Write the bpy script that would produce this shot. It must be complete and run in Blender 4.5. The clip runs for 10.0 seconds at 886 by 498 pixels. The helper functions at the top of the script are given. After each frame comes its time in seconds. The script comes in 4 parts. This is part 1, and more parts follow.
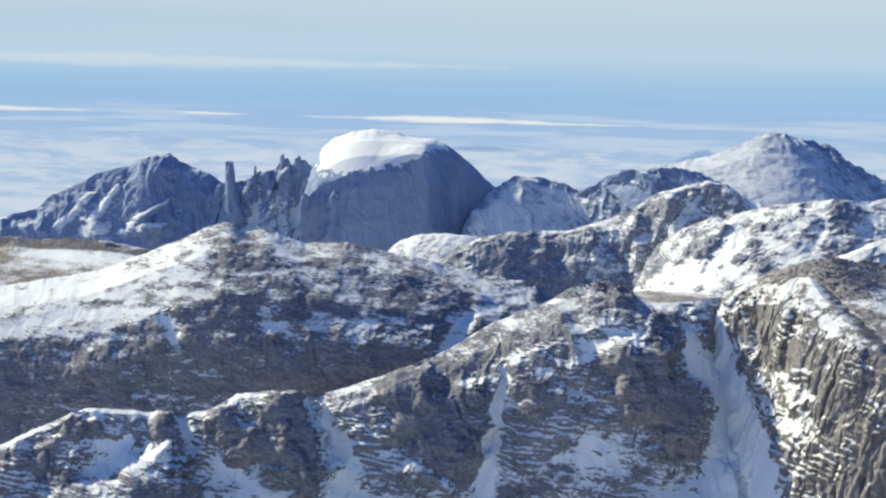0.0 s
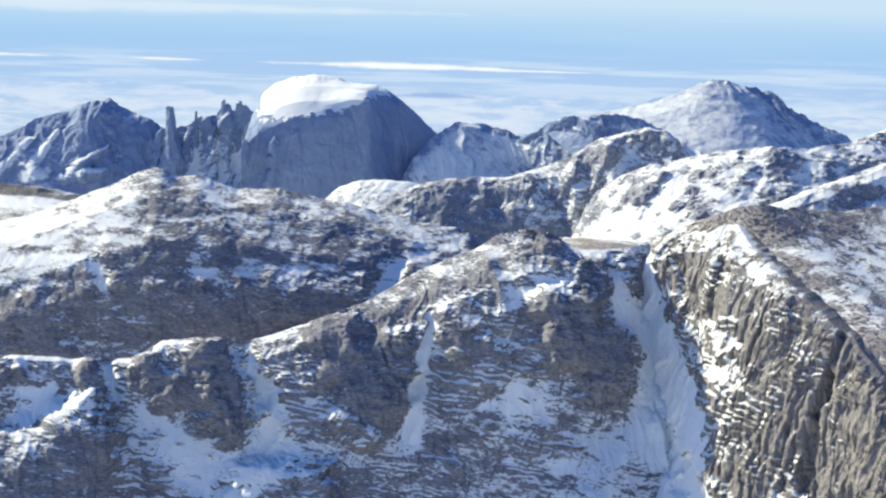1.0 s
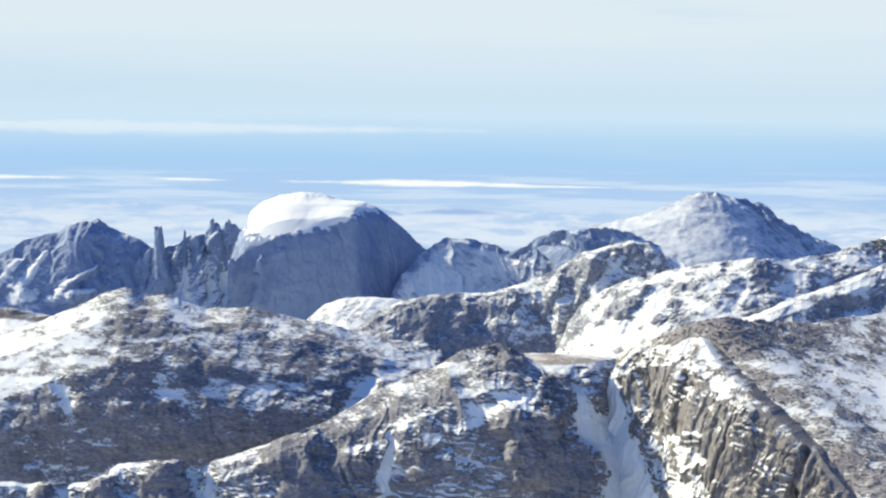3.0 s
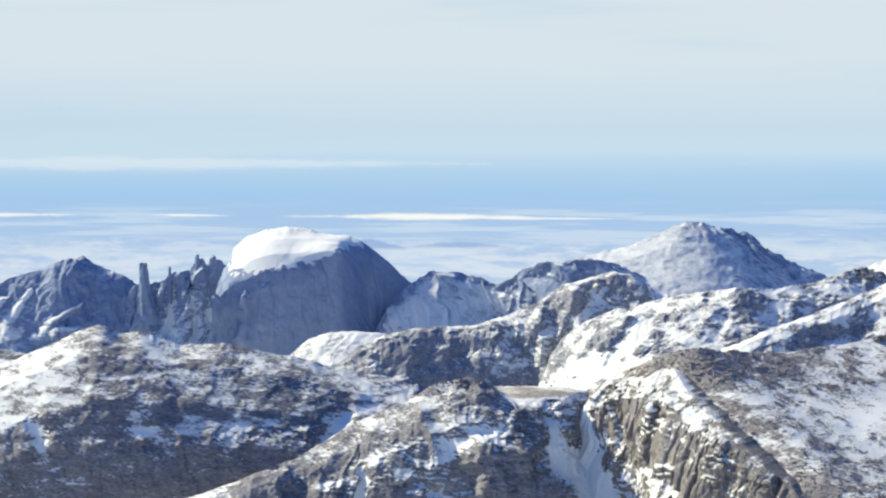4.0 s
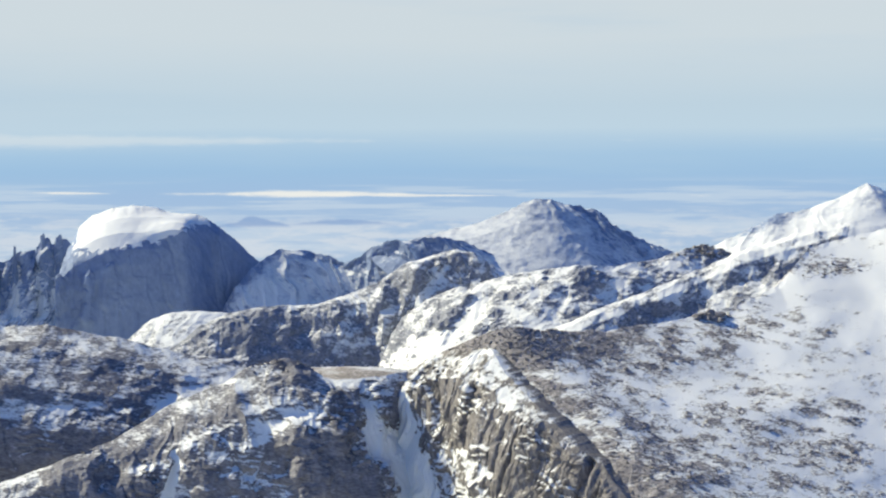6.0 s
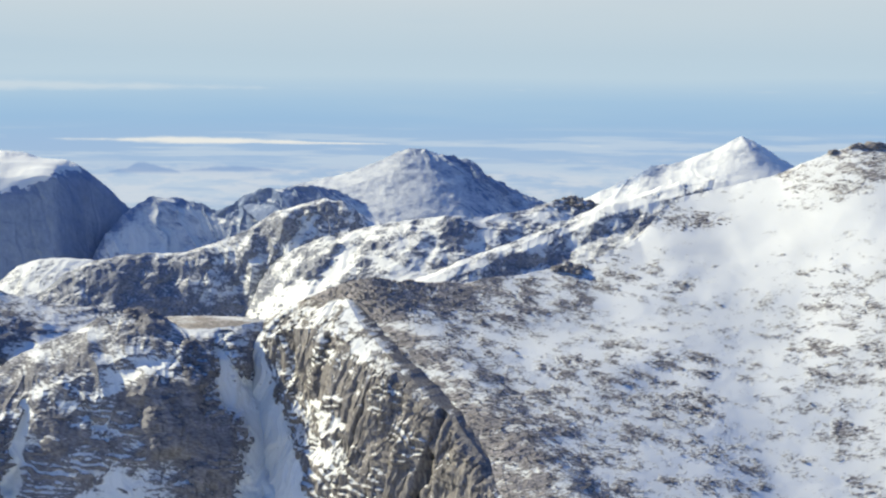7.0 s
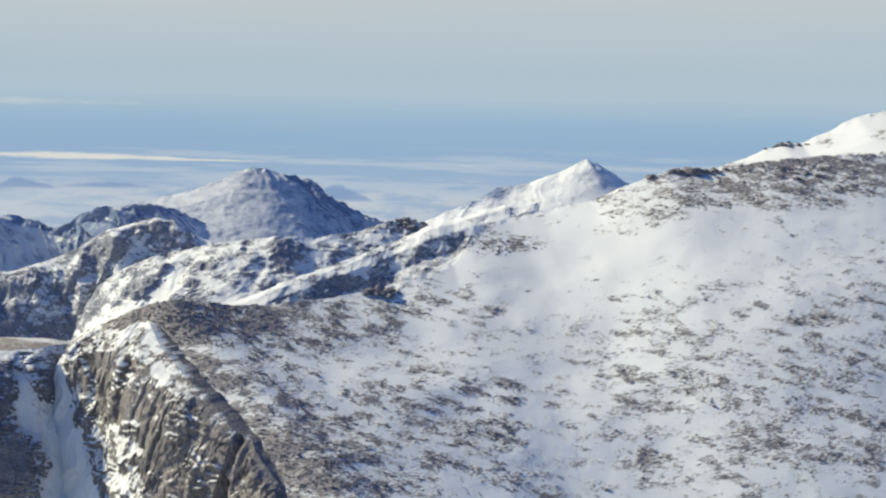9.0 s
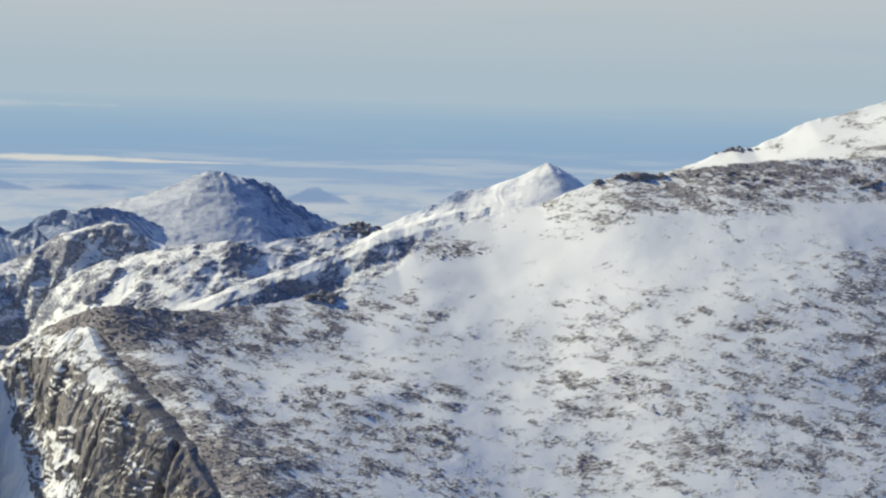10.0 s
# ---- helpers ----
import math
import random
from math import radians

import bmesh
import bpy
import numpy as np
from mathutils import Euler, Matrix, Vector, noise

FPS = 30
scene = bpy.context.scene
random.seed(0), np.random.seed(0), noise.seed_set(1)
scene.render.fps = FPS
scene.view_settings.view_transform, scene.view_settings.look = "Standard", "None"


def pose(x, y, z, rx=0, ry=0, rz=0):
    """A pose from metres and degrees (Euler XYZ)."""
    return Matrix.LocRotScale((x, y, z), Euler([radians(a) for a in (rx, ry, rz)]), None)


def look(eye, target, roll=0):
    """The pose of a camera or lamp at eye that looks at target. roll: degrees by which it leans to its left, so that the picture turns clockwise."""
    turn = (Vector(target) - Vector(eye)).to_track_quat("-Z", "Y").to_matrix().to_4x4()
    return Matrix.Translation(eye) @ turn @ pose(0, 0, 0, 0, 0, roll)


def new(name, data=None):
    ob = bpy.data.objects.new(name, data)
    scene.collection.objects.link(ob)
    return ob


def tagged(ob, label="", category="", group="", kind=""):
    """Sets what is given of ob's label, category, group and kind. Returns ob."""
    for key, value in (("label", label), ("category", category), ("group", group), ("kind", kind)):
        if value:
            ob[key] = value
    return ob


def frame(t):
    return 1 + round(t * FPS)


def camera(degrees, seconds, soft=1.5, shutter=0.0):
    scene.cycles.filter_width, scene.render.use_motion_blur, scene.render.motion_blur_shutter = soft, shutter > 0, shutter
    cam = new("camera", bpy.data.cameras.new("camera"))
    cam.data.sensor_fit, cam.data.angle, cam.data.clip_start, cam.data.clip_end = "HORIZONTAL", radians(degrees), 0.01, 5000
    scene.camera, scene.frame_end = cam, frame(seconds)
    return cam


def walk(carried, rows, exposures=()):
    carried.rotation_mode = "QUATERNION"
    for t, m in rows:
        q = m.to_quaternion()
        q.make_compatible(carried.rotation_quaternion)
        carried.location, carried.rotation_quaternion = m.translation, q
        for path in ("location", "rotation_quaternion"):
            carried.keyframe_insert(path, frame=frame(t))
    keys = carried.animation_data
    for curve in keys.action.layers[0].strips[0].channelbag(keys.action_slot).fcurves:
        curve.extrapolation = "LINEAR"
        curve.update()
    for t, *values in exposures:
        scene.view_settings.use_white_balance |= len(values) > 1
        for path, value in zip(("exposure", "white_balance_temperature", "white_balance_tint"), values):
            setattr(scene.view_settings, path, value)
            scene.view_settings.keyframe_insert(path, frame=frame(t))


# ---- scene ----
EXPOSURES = [(0.0, 1.2, 6030, 6), (1.0, 1.45, 6030, 6), (2.5, 1.5, 6150, 6), (4.5, 1.32, 6200, 6), (6.5, 1.2, 6220, 6), (8.0, 1.1, 6220, 5), (9.0, 0.95, 6270, 6), (10.0, 0.85, 6270, 6)]
cam = camera(22.148, 10.0, soft=2.3)
walk(cam, [
    (0.0, pose(-162.35, -91.44, 602.98, 85.998, 0, 1.211) @ pose(0, 0, 0, 0, 0, 1.142)),
    (0.5, pose(-146.81, -81.63, 602.34, 84.690, 0, 0.487) @ pose(0, 0, 0, 0, 0, 1.261)),
    (1.0, pose(-131.11, -71.87, 601.77, 84.673, 0, 0.100) @ pose(0, 0, 0, 0, 0, 1.370)),
    (1.5, pose(-115.26, -62.21, 601.26, 85.080, 0, -0.134) @ pose(0, 0, 0, 0, 0, 1.272)),
    (2.0, pose(-99.26, -52.68, 600.82, 86.009, 0, -0.050) @ pose(0, 0, 0, 0, 0, 0.985)),
    (2.5, pose(-83.10, -43.30, 600.45, 86.883, 0, 0.249) @ pose(0, 0, 0, 0, 0, 0.725)),
    (3.0, pose(-66.78, -34.12, 600.18, 87.610, 0, 0.721) @ pose(0, 0, 0, 0, 0, 0.546)),
    (3.2, pose(-60.21, -30.51, 600.09, 87.989, 0, 0.842) @ pose(0, 0, 0, 0, 0, 0.319)),
    (4.3, pose(-23.65, -11.39, 599.88, 88.456, 0, 0.736) @ pose(0, 0, 0, 0, 0, -0.171)),
    (4.5, pose(-16.92, -8.07, 599.89, 88.432, 0, 0.493) @ pose(0, 0, 0, 0, 0, -0.003)),
    (5.0, pose(0.00, 0.00, 600.00, 88.501, 0, -0.001) @ pose(0, 0, 0, 0, 0, -0.234)),
    (5.2, pose(6.81, 3.13, 600.07, 88.510, 0, -0.198) @ pose(0, 0, 0, 0, 0, -0.347)),
    (6.3, pose(44.71, 19.20, 600.81, 87.338, 0, -3.073) @ pose(0, 0, 0, 0, 0, 0.001)),
    (6.5, pose(51.68, 21.90, 601.01, 86.962, 0, -3.633) @ pose(0, 0, 0, 0, 0, 0.220)),
    (7.0, pose(69.21, 28.32, 601.59, 86.557, 0, -4.924) @ pose(0, 0, 0, 0, 0, 0.427)),
    (7.5, pose(86.88, 34.24, 602.31, 89.498, 0, -5.963) @ pose(0, 0, 0, 0, 0, 0.290)),
    (8.0, pose(104.71, 39.63, 603.17, 90.632, 0, -6.685) @ pose(0, 0, 0, 0, 0, 0.431)),
    (8.5, pose(122.69, 44.45, 604.17, 88.141, 0, -7.404) @ pose(0, 0, 0, 0, 0, 0.982)),
    (9.0, pose(140.81, 48.67, 605.31, 87.073, 0, -8.023) @ pose(0, 0, 0, 0, 0, 1.109)),
    (9.5, pose(159.08, 52.26, 606.62, 87.158, 0, -8.309) @ pose(0, 0, 0, 0, 0, 1.096)),
    (10.0, pose(177.50, 55.18, 608.08, 87.148, 0, -8.585) @ pose(0, 0, 0, 0, 0, 1.198)),
], EXPOSURES)

# ---- light ----
SUN_DIR = Vector((-0.77, 0.46, 0.56)).normalized()


def add(nt, kind, **sockets):
    n = nt.nodes.new(kind)
    for k, v in sockets.items():
        n.inputs[k.replace("_", " ")].default_value = v
    return n


def math_node(nt, op, a, b=None, clamp=False):
    n = nt.nodes.new("ShaderNodeMath")
    n.operation, n.use_clamp = op, clamp
    for i, v in enumerate((a, b)):
        if v is None:
            continue
        if isinstance(v, (int, float)):
            n.inputs[i].default_value = v
        else:
            nt.links.new(v, n.inputs[i])
    return n.outputs[0]


def span(nt, value, lo, hi, smooth=True):
    n = nt.nodes.new("ShaderNodeMapRange")
    n.interpolation_type = 'SMOOTHSTEP' if smooth else 'LINEAR'
    n.inputs["From Min"].default_value, n.inputs["From Max"].default_value = lo, hi
    nt.links.new(value, n.inputs["Value"])
    return n.outputs["Result"]


def ramp(nt, fac, stops):
    n = nt.nodes.new("ShaderNodeValToRGB")
    els = n.color_ramp.elements
    while len(els) < len(stops):
        els.new(0.5)
    for e, (p, c) in zip(els, stops):
        e.position, e.color = p, (*c, 1)
    nt.links.new(fac, n.inputs[0])
    return n.outputs[0]


def noise_node(nt, vec, scale, detail=5, rough=0.55, stretch=(1, 1, 1), shift=(0, 0, 0), turn=0.0):
    mp = nt.nodes.new("ShaderNodeMapping")
    mp.vector_type = 'TEXTURE'
    mp.inputs["Scale"].default_value, mp.inputs["Location"].default_value = [1 / k for k in stretch], shift
    mp.inputs["Rotation"].default_value = (0, turn, 0)
    nt.links.new(vec, mp.inputs[0])
    n = add(nt, "ShaderNodeTexNoise", Scale=scale, Detail=detail, Roughness=rough)
    nt.links.new(mp.outputs[0], n.inputs["Vector"])
    return n.outputs[0]


def mix_node(nt, fac, a, b, blend='MIX'):
    n = nt.nodes.new("ShaderNodeMix")
    n.data_type, n.blend_type = 'RGBA', blend
    for i, v in ((0, fac), (6, a), (7, b)):
        if isinstance(v, (int, float)):
            n.inputs[i].default_value = v
        elif isinstance(v, tuple):
            n.inputs[i].default_value = (*v, 1)
        else:
            nt.links.new(v, n.inputs[i])
    return n.outputs[2]


def make_sky():
    """Clear winter sky, a veil of thin high cloud low down, and a sea of cloud lying far off below the horizon."""
    world = bpy.data.worlds.new("sky")
    scene.world = world
    world.use_nodes = True
    nt = world.node_tree
    nt.nodes.clear()
    out = nt.nodes.new("ShaderNodeOutputWorld")
    bg = add(nt, "ShaderNodeBackground", Strength=1.0)
    sky = nt.nodes.new("ShaderNodeTexSky")
    sky.sky_type = 'NISHITA'
    sky.sun_disc = False
    sky.sun_elevation = math.asin(SUN_DIR.z)
    sky.sun_rotation = math.atan2(SUN_DIR.x, SUN_DIR.y)
    sky.altitude = 3500
    sky.ozone_density = 4.0
    clear = mix_node(nt, 1.0, sky.outputs[0], SKY, 'MULTIPLY')
    tc = nt.nodes.new("ShaderNodeTexCoord")
    sep = nt.nodes.new("ShaderNodeSeparateXYZ")
    nt.links.new(tc.outputs["Generated"], sep.inputs[0])
    el = math_node(nt, 'MULTIPLY', math_node(nt, 'ARCSINE', sep.outputs[2]), 57.2958)
    az = math_node(nt, 'MULTIPLY', math_node(nt, 'ARCTAN2', sep.outputs[0], sep.outputs[1]), 57.2958)
    com = nt.nodes.new("ShaderNodeCombineXYZ")
    nt.links.new(az, com.inputs[0])
    nt.links.new(el, com.inputs[1])
    ang = com.outputs[0]
    # haze and veil by elevation
    wav = math_node(nt, 'MULTIPLY', math_node(nt, 'SUBTRACT', noise_node(nt, ang, 1.0, 3, 0.5, (0.05, 0.5, 1)), 0.5), 0.9)
    elw = math_node(nt, 'ADD', el, math_node(nt, 'MULTIPLY', wav, span(nt, el, -0.6, 1.5)))
    veil = ramp(nt, math_node(nt, 'DIVIDE', math_node(nt, 'ADD', elw, 4.0), 16.0, True), SKY_STOPS)
    # broad pale and blue bands in the veil
    band = noise_node(nt, ang, 1.0, 5, 0.55, (0.06, 0.55, 1), (3, 1, 0))
    veil = mix_node(nt, math_node(nt, 'MULTIPLY', span(nt, band, 0.5, 0.8), 0.55), veil, (0.46, 0.62, 0.78))
    high = noise_node(nt, ang, 1.0, 4, 0.5, (0.09, 0.9, 1), (11, 4, 0))
    bluehole = math_node(nt, 'MULTIPLY', span(nt, high, 0.54, 0.68), math_node(nt, 'MULTIPLY', span(nt, el, 3.6, 6.0), 0.6))
    veil = mix_node(nt, bluehole, veil, (0.36, 0.57, 0.80))
    # gaps of clear blue between the high bands
    for a0, half, e0, thick, amount in BLUE_GAPS:
        x = math_node(nt, 'ABSOLUTE', math_node(nt, 'DIVIDE', math_node(nt, 'SUBTRACT', az, a0), half))
        y = math_node(nt, 'ABSOLUTE', math_node(nt, 'DIVIDE', math_node(nt, 'ADD', math_node(nt, 'SUBTRACT', el, e0), math_node(nt, 'MULTIPLY', math_node(nt, 'SUBTRACT', high, 0.5), 1.4)), thick))
        k = span(nt, math_node(nt, 'ADD', x, y), 1.1, 0.1)
        veil = mix_node(nt, math_node(nt, 'MULTIPLY', k, amount), veil, (0.40, 0.60, 0.82))
    # cloud sea: streaks far off, ragged banks nearer
    s1 = noise_node(nt, ang, 1.0, 6, 0.6, (0.14, 3.2, 1))
    s2 = noise_node(nt, ang, 1.0, 7, 0.65, (0.7, 3.5, 1), (5, 2, 0))
    far_m = math_node(nt, 'MULTIPLY', span(nt, s1, 0.47, 0.58), math_node(nt, 'SUBTRACT', span(nt, el, -0.25, -0.75), 0.0))
    veil = mix_node(nt, math_node(nt, 'MULTIPLY', far_m, 0.6), veil, (0.62, 0.72, 0.83))
    near_m = math_node(nt, 'MULTIPLY', span(nt, s2, 0.42, 0.58), span(nt, math_node(nt, 'ADD', el, math_node(nt, 'MULTIPLY', math_node(nt, 'SUBTRACT', s1, 0.5), 1.6)), -1.1, -1.7))
    veil = mix_node(nt, math_node(nt, 'MULTIPLY', near_m, 0.75), veil, (0.68, 0.74, 0.82))
    # blue hills rising out of the cloud sea
    for a0, half, e0, tall in FAR_HILLS:
        x = math_node(nt, 'ABSOLUTE', math_node(nt, 'DIVIDE', math_node(nt, 'SUBTRACT', az, a0), half))
        top = math_node(nt, 'ADD', math_node(nt, 'MULTIPLY', math_node(nt, 'SUBTRACT', 1.0, math_node(nt, 'POWER', x, 1.3)), tall), math_node(nt, 'MULTIPLY', math_node(nt, 'SUBTRACT', noise_node(nt, ang, 2.5, 3, 0.5, (1, 0.2, 1)), 0.5), tall * 0.7))
        up = math_node(nt, 'SUBTRACT', el, e0)
        k = math_node(nt, 'MULTIPLY', span(nt, math_node(nt, 'SUBTRACT', top, up), 0.0, 0.08), span(nt, up, -0.06, 0.06))
        veil = mix_node(nt, math_node(nt, 'MULTIPLY', k, 0.75), veil, (0.27, 0.40, 0.66))
    # long bright lens clouds
    for a0, half, e0, thick, amount in LENS_CLOUDS:
        x = math_node(nt, 'DIVIDE', math_node(nt, 'SUBTRACT', az, a0), half)
        body = math_node(nt, 'SUBTRACT', 1.0, math_node(nt, 'ABSOLUTE', x), True)
        y = math_node(nt, 'ABSOLUTE', math_node(nt, 'DIVIDE', math_node(nt, 'SUBTRACT', math_node(nt, 'ADD', el, math_node(nt, 'MULTIPLY', x, 0.02)), e0), thick))
        k = math_node(nt, 'SUBTRACT', math_node(nt, 'ADD', math_node(nt, 'POWER', body, 0.6), math_node(nt, 'MULTIPLY', math_node(nt, 'SUBTRACT', s2, 0.5), 1.6)), y)
        veil = mix_node(nt, math_node(nt, 'MULTIPLY', span(nt, k, -0.1, 0.7), amount), veil, (0.93, 0.92, 0.87))
    keep = span(nt, el, 7.0, 11.0)
    total = mix_node(nt, keep, mix_node(nt, 1.0, veil, VEIL, 'MULTIPLY'), clear)
    nt.links.new(total, bg.inputs[0])
    nt.links.new(bg.outputs[0], out.inputs[0])


SKY = (0.038, 0.060, 0.089)
VEIL = (0.43, 0.41, 0.396)
SKY_STOPS = [(0.0, (0.46, 0.57, 0.72)), (0.12, (0.44, 0.57, 0.76)), (0.2, (0.38, 0.54, 0.77)), (0.24, (0.36, 0.55, 0.78)), (0.265, (0.40, 0.585, 0.79)),
             (0.305, (0.54, 0.68, 0.80)), (0.345, (0.54, 0.67, 0.78)), (0.45, (0.64, 0.72, 0.78)), (0.62, (0.65, 0.72, 0.77)), (1.0, (0.55, 0.65, 0.76))]
# centre azimuth, half width, elevation, half thickness, strength
LENS_CLOUDS = [(-9.0, 10.0, 0.62, 0.22, 0.3), (-1.5, 3.1, -0.73, 0.12, 0.9), (1.2, 3.0, -0.78, 0.05, 0.75), (-12.2, 2.3, -0.64, 0.08, 0.8), (-7.15, 1.0, -0.68, 0.045, 0.7)]
# azimuth, half width, foot, height
FAR_HILLS = [(5.3, 1.0, -1.75, 0.42), (-2.6, 1.0, -1.55, 0.3), (-0.4, 1.6, -1.5, 0.16)]
BLUE_GAPS = [(17.0, 5.5, 4.5, 0.45, 0.85), (15.5, 5.0, 6.9, 0.6, 0.6), (1.6, 3.5, 6.65, 0.4, 0.6)]
make_sky()

sun_data = bpy.data.lights.new("sun", 'SUN')
sun_data.energy = 3.45
sun_data.angle = radians(0.5)
sun_data.color = (1.0, 0.88, 0.61)
sun = new("sun", sun_data)
sun.matrix_world = look(SUN_DIR * 3000, (0, 0, 0))

# ---- materials ----
def nodes_of(name):
    m = bpy.data.materials.new(name)
    m.use_nodes = True
    nt = m.node_tree
    nt.nodes.clear()
    return m, nt


def alpine(name, rock_a, rock_b, snow=(0.755, 0.765, 0.735), fine=0.6, grain=0.5, softness=0.14, lie=(1, 1, 1.6), relief=0.9, grit=0.8, turn=0.0, clump=0.8):
    """Rock with wind-packed snow lying where the mesh's snow attribute says it holds."""
    m, nt = nodes_of(name)
    out = nt.nodes.new("ShaderNodeOutputMaterial")
    bsdf = add(nt, "ShaderNodeBsdfPrincipled", Roughness=0.85)
    geo = nt.nodes.new("ShaderNodeNewGeometry")
    pos = geo.outputs["Position"]
    att = nt.nodes.new("ShaderNodeAttribute")
    att.attribute_name = "snow"
    n1 = noise_node(nt, pos, grain, 4, 0.65, lie, turn=turn)
    n2 = noise_node(nt, pos, grain * 0.2, 5, 0.65, lie, turn=turn)
    n3 = noise_node(nt, pos, grain * 0.03, 4, 0.55)
    k = math_node(nt, 'ADD', att.outputs["Fac"], math_node(nt, 'MULTIPLY', math_node(nt, 'SUBTRACT', n1, 0.5), fine))
    k = math_node(nt, 'ADD', k, math_node(nt, 'MULTIPLY', math_node(nt, 'SUBTRACT', n2, 0.5), fine * clump))
    k = math_node(nt, 'DIVIDE', math_node(nt, 'SUBTRACT', k, 0.5 - softness / 2), softness, True)
    rockc = ramp(nt, n2, [(0.3, rock_a), (0.7, rock_b)])
    mixr = nt.nodes.new("ShaderNodeMix")
    mixr.data_type, mixr.blend_type = 'RGBA', 'MULTIPLY'
    mixr.inputs[0].default_value = grit
    nt.links.new(rockc, mixr.inputs[6])
    nt.links.new(ramp(nt, n1, [(0.36, (0.4, 0.39, 0.39)), (0.62, (1.2, 1.17, 1.13))]), mixr.inputs[7])
    snowc = ramp(nt, n3, [(0.3, tuple(c * 0.93 for c in snow)), (0.7, snow)])
    mix = nt.nodes.new("ShaderNodeMix")
    mix.data_type = 'RGBA'
    nt.links.new(k, mix.inputs[0])
    nt.links.new(mixr.outputs[2], mix.inputs[6])
    nt.links.new(snowc, mix.inputs[7])
    nt.links.new(mix.outputs[2], bsdf.inputs["Base Color"])
    bump = add(nt, "ShaderNodeBump", Strength=relief, Distance=2.0)
    nt.links.new(math_node(nt, 'MULTIPLY', n1, math_node(nt, 'SUBTRACT', 1.04, k)), bump.inputs["Height"])
    nt.links.new(bump.outputs[0], bsdf.inputs["Normal"])
    nt.links.new(bsdf.outputs[0], out.inputs[0])
    return m


NEAR_ROCK = alpine("near_rock_and_snow", (0.135, 0.138, 0.16), (0.25, 0.25, 0.272), fine=1.1, lie=(0.38, 0.38, 1.25), softness=0.32, relief=0.5, turn=0.08)
SLOPE_ROCK = alpine("slope_rock_and_snow", (0.23, 0.218, 0.218), (0.40, 0.375, 0.365), fine=1.5, grain=0.45, lie=(0.4, 0.75, 1.15), softness=0.3, turn=-0.3, clump=0.5)
# Bluer than the near rock: some aerial haze is tinted into its colour.
HAZY_MID_ROCK = alpine("hazy_mid_rock_and_snow", (0.18, 0.2, 0.248), (0.285, 0.302, 0.345), grain=0.25, fine=1.3, softness=0.4, relief=0.35)
# The blue of distant air is mixed into this rock's base colour.
HAZY_FAR_ROCK = alpine("hazy_far_rock_and_snow", (0.16, 0.215, 0.335), (0.215, 0.278, 0.405), grain=0.14, fine=0.5, softness=0.6, lie=(1, 1, 0.7), relief=0.2, grit=0.2)
TUNDRA = alpine("dry_tundra_grass", (0.19, 0.168, 0.142), (0.33, 0.295, 0.255), fine=1.2, softness=0.6, lie=(0.5, 0.5, 1.2))
BOULDER = alpine("bare_boulder", (0.19, 0.182, 0.182), (0.34, 0.32, 0.312), fine=0.6, grain=0.6)
CLIFF_ROCK = alpine("sunlit_cliff_rock_and_snow", (0.15, 0.142, 0.138), (0.28, 0.263, 0.25), fine=0.9, grain=0.4, lie=(1.0, 1.0, 0.3), softness=0.3, turn=-0.15)
# crest lines: x, y, height, and the way the front faces (degrees, 0 = south, + = east)
MASSIF = [
    (-1509, 4640, 188, 24), (-1355, 4640, 259, 24), (-1191, 4640, 320, 24), (-1118, 4640, 339, 24), (-1085, 4640, 370, 24),
    (-1047, 4640, 385, 24), (-988, 4640, 417, 24), (-923, 4640, 432, 24), (-905, 4640, 449, 24), (-876, 4640, 452, 24),
    (-841, 4640, 460, 24), (-813, 4640, 443, 24), (-775, 4640, 427, 24), (-742, 4640, 410, 24), (-710, 4640, 392, 24),
    (-668, 4640, 365, 24),
]
PINNACLES = [
    (-755, 4580, 366, 0), (-720, 4580, 408, 0), (-703, 4580, 397, 0), (-680, 4580, 409, 0), (-645, 4580, 424, 0),
    (-616, 4580, 430, 0), (-602, 4580, 452, 0), (-587, 4580, 460, 0), (-575, 4580, 446, 0), (-564, 4580, 455, 0),
    (-548, 4580, 445, 0), (-526, 4580, 439, 0), (-487, 4580, 397, 0),
]
DOME = [
    (-519, 4412, 440, -8), (-512, 4415, 460, -6), (-502, 4420, 485, -3), (-478, 4430, 505, 0),
    (-444, 4430, 517, 0), (-399, 4430, 524, 0), (-354, 4430, 518, 0), (-326, 4430, 508, 0), (-281, 4430, 506, 5),
    (-258, 4420, 497, 4), (-229, 4410, 477, 0), (-201, 4420, 455, -4), (-178, 4410, 432, -8), (-155, 4405, 412, -10),
    (-125, 4400, 370, -10),
]
COLRIDGE = [
    (-228, 4315, 305, 30), (-214, 4330, 340, 30), (-200, 4345, 366, 30), (-181, 4360, 389, 30), (-155, 4378, 412, 46), (-139, 4390, 426, 46), (-117, 4400, 437, 46),
    (-83, 4400, 434, 46), (-55, 4400, 430, 46), (-16, 4380, 421, 46), (11, 4360, 414, 46), (32, 4340, 423, 46),
    (58, 4320, 440, 46), (100, 4280, 460, 46), (136, 4260, 459, 46), (183, 4240, 466, 46), (237, 4230, 455, 46),
    (301, 4220, 425, 46),
]
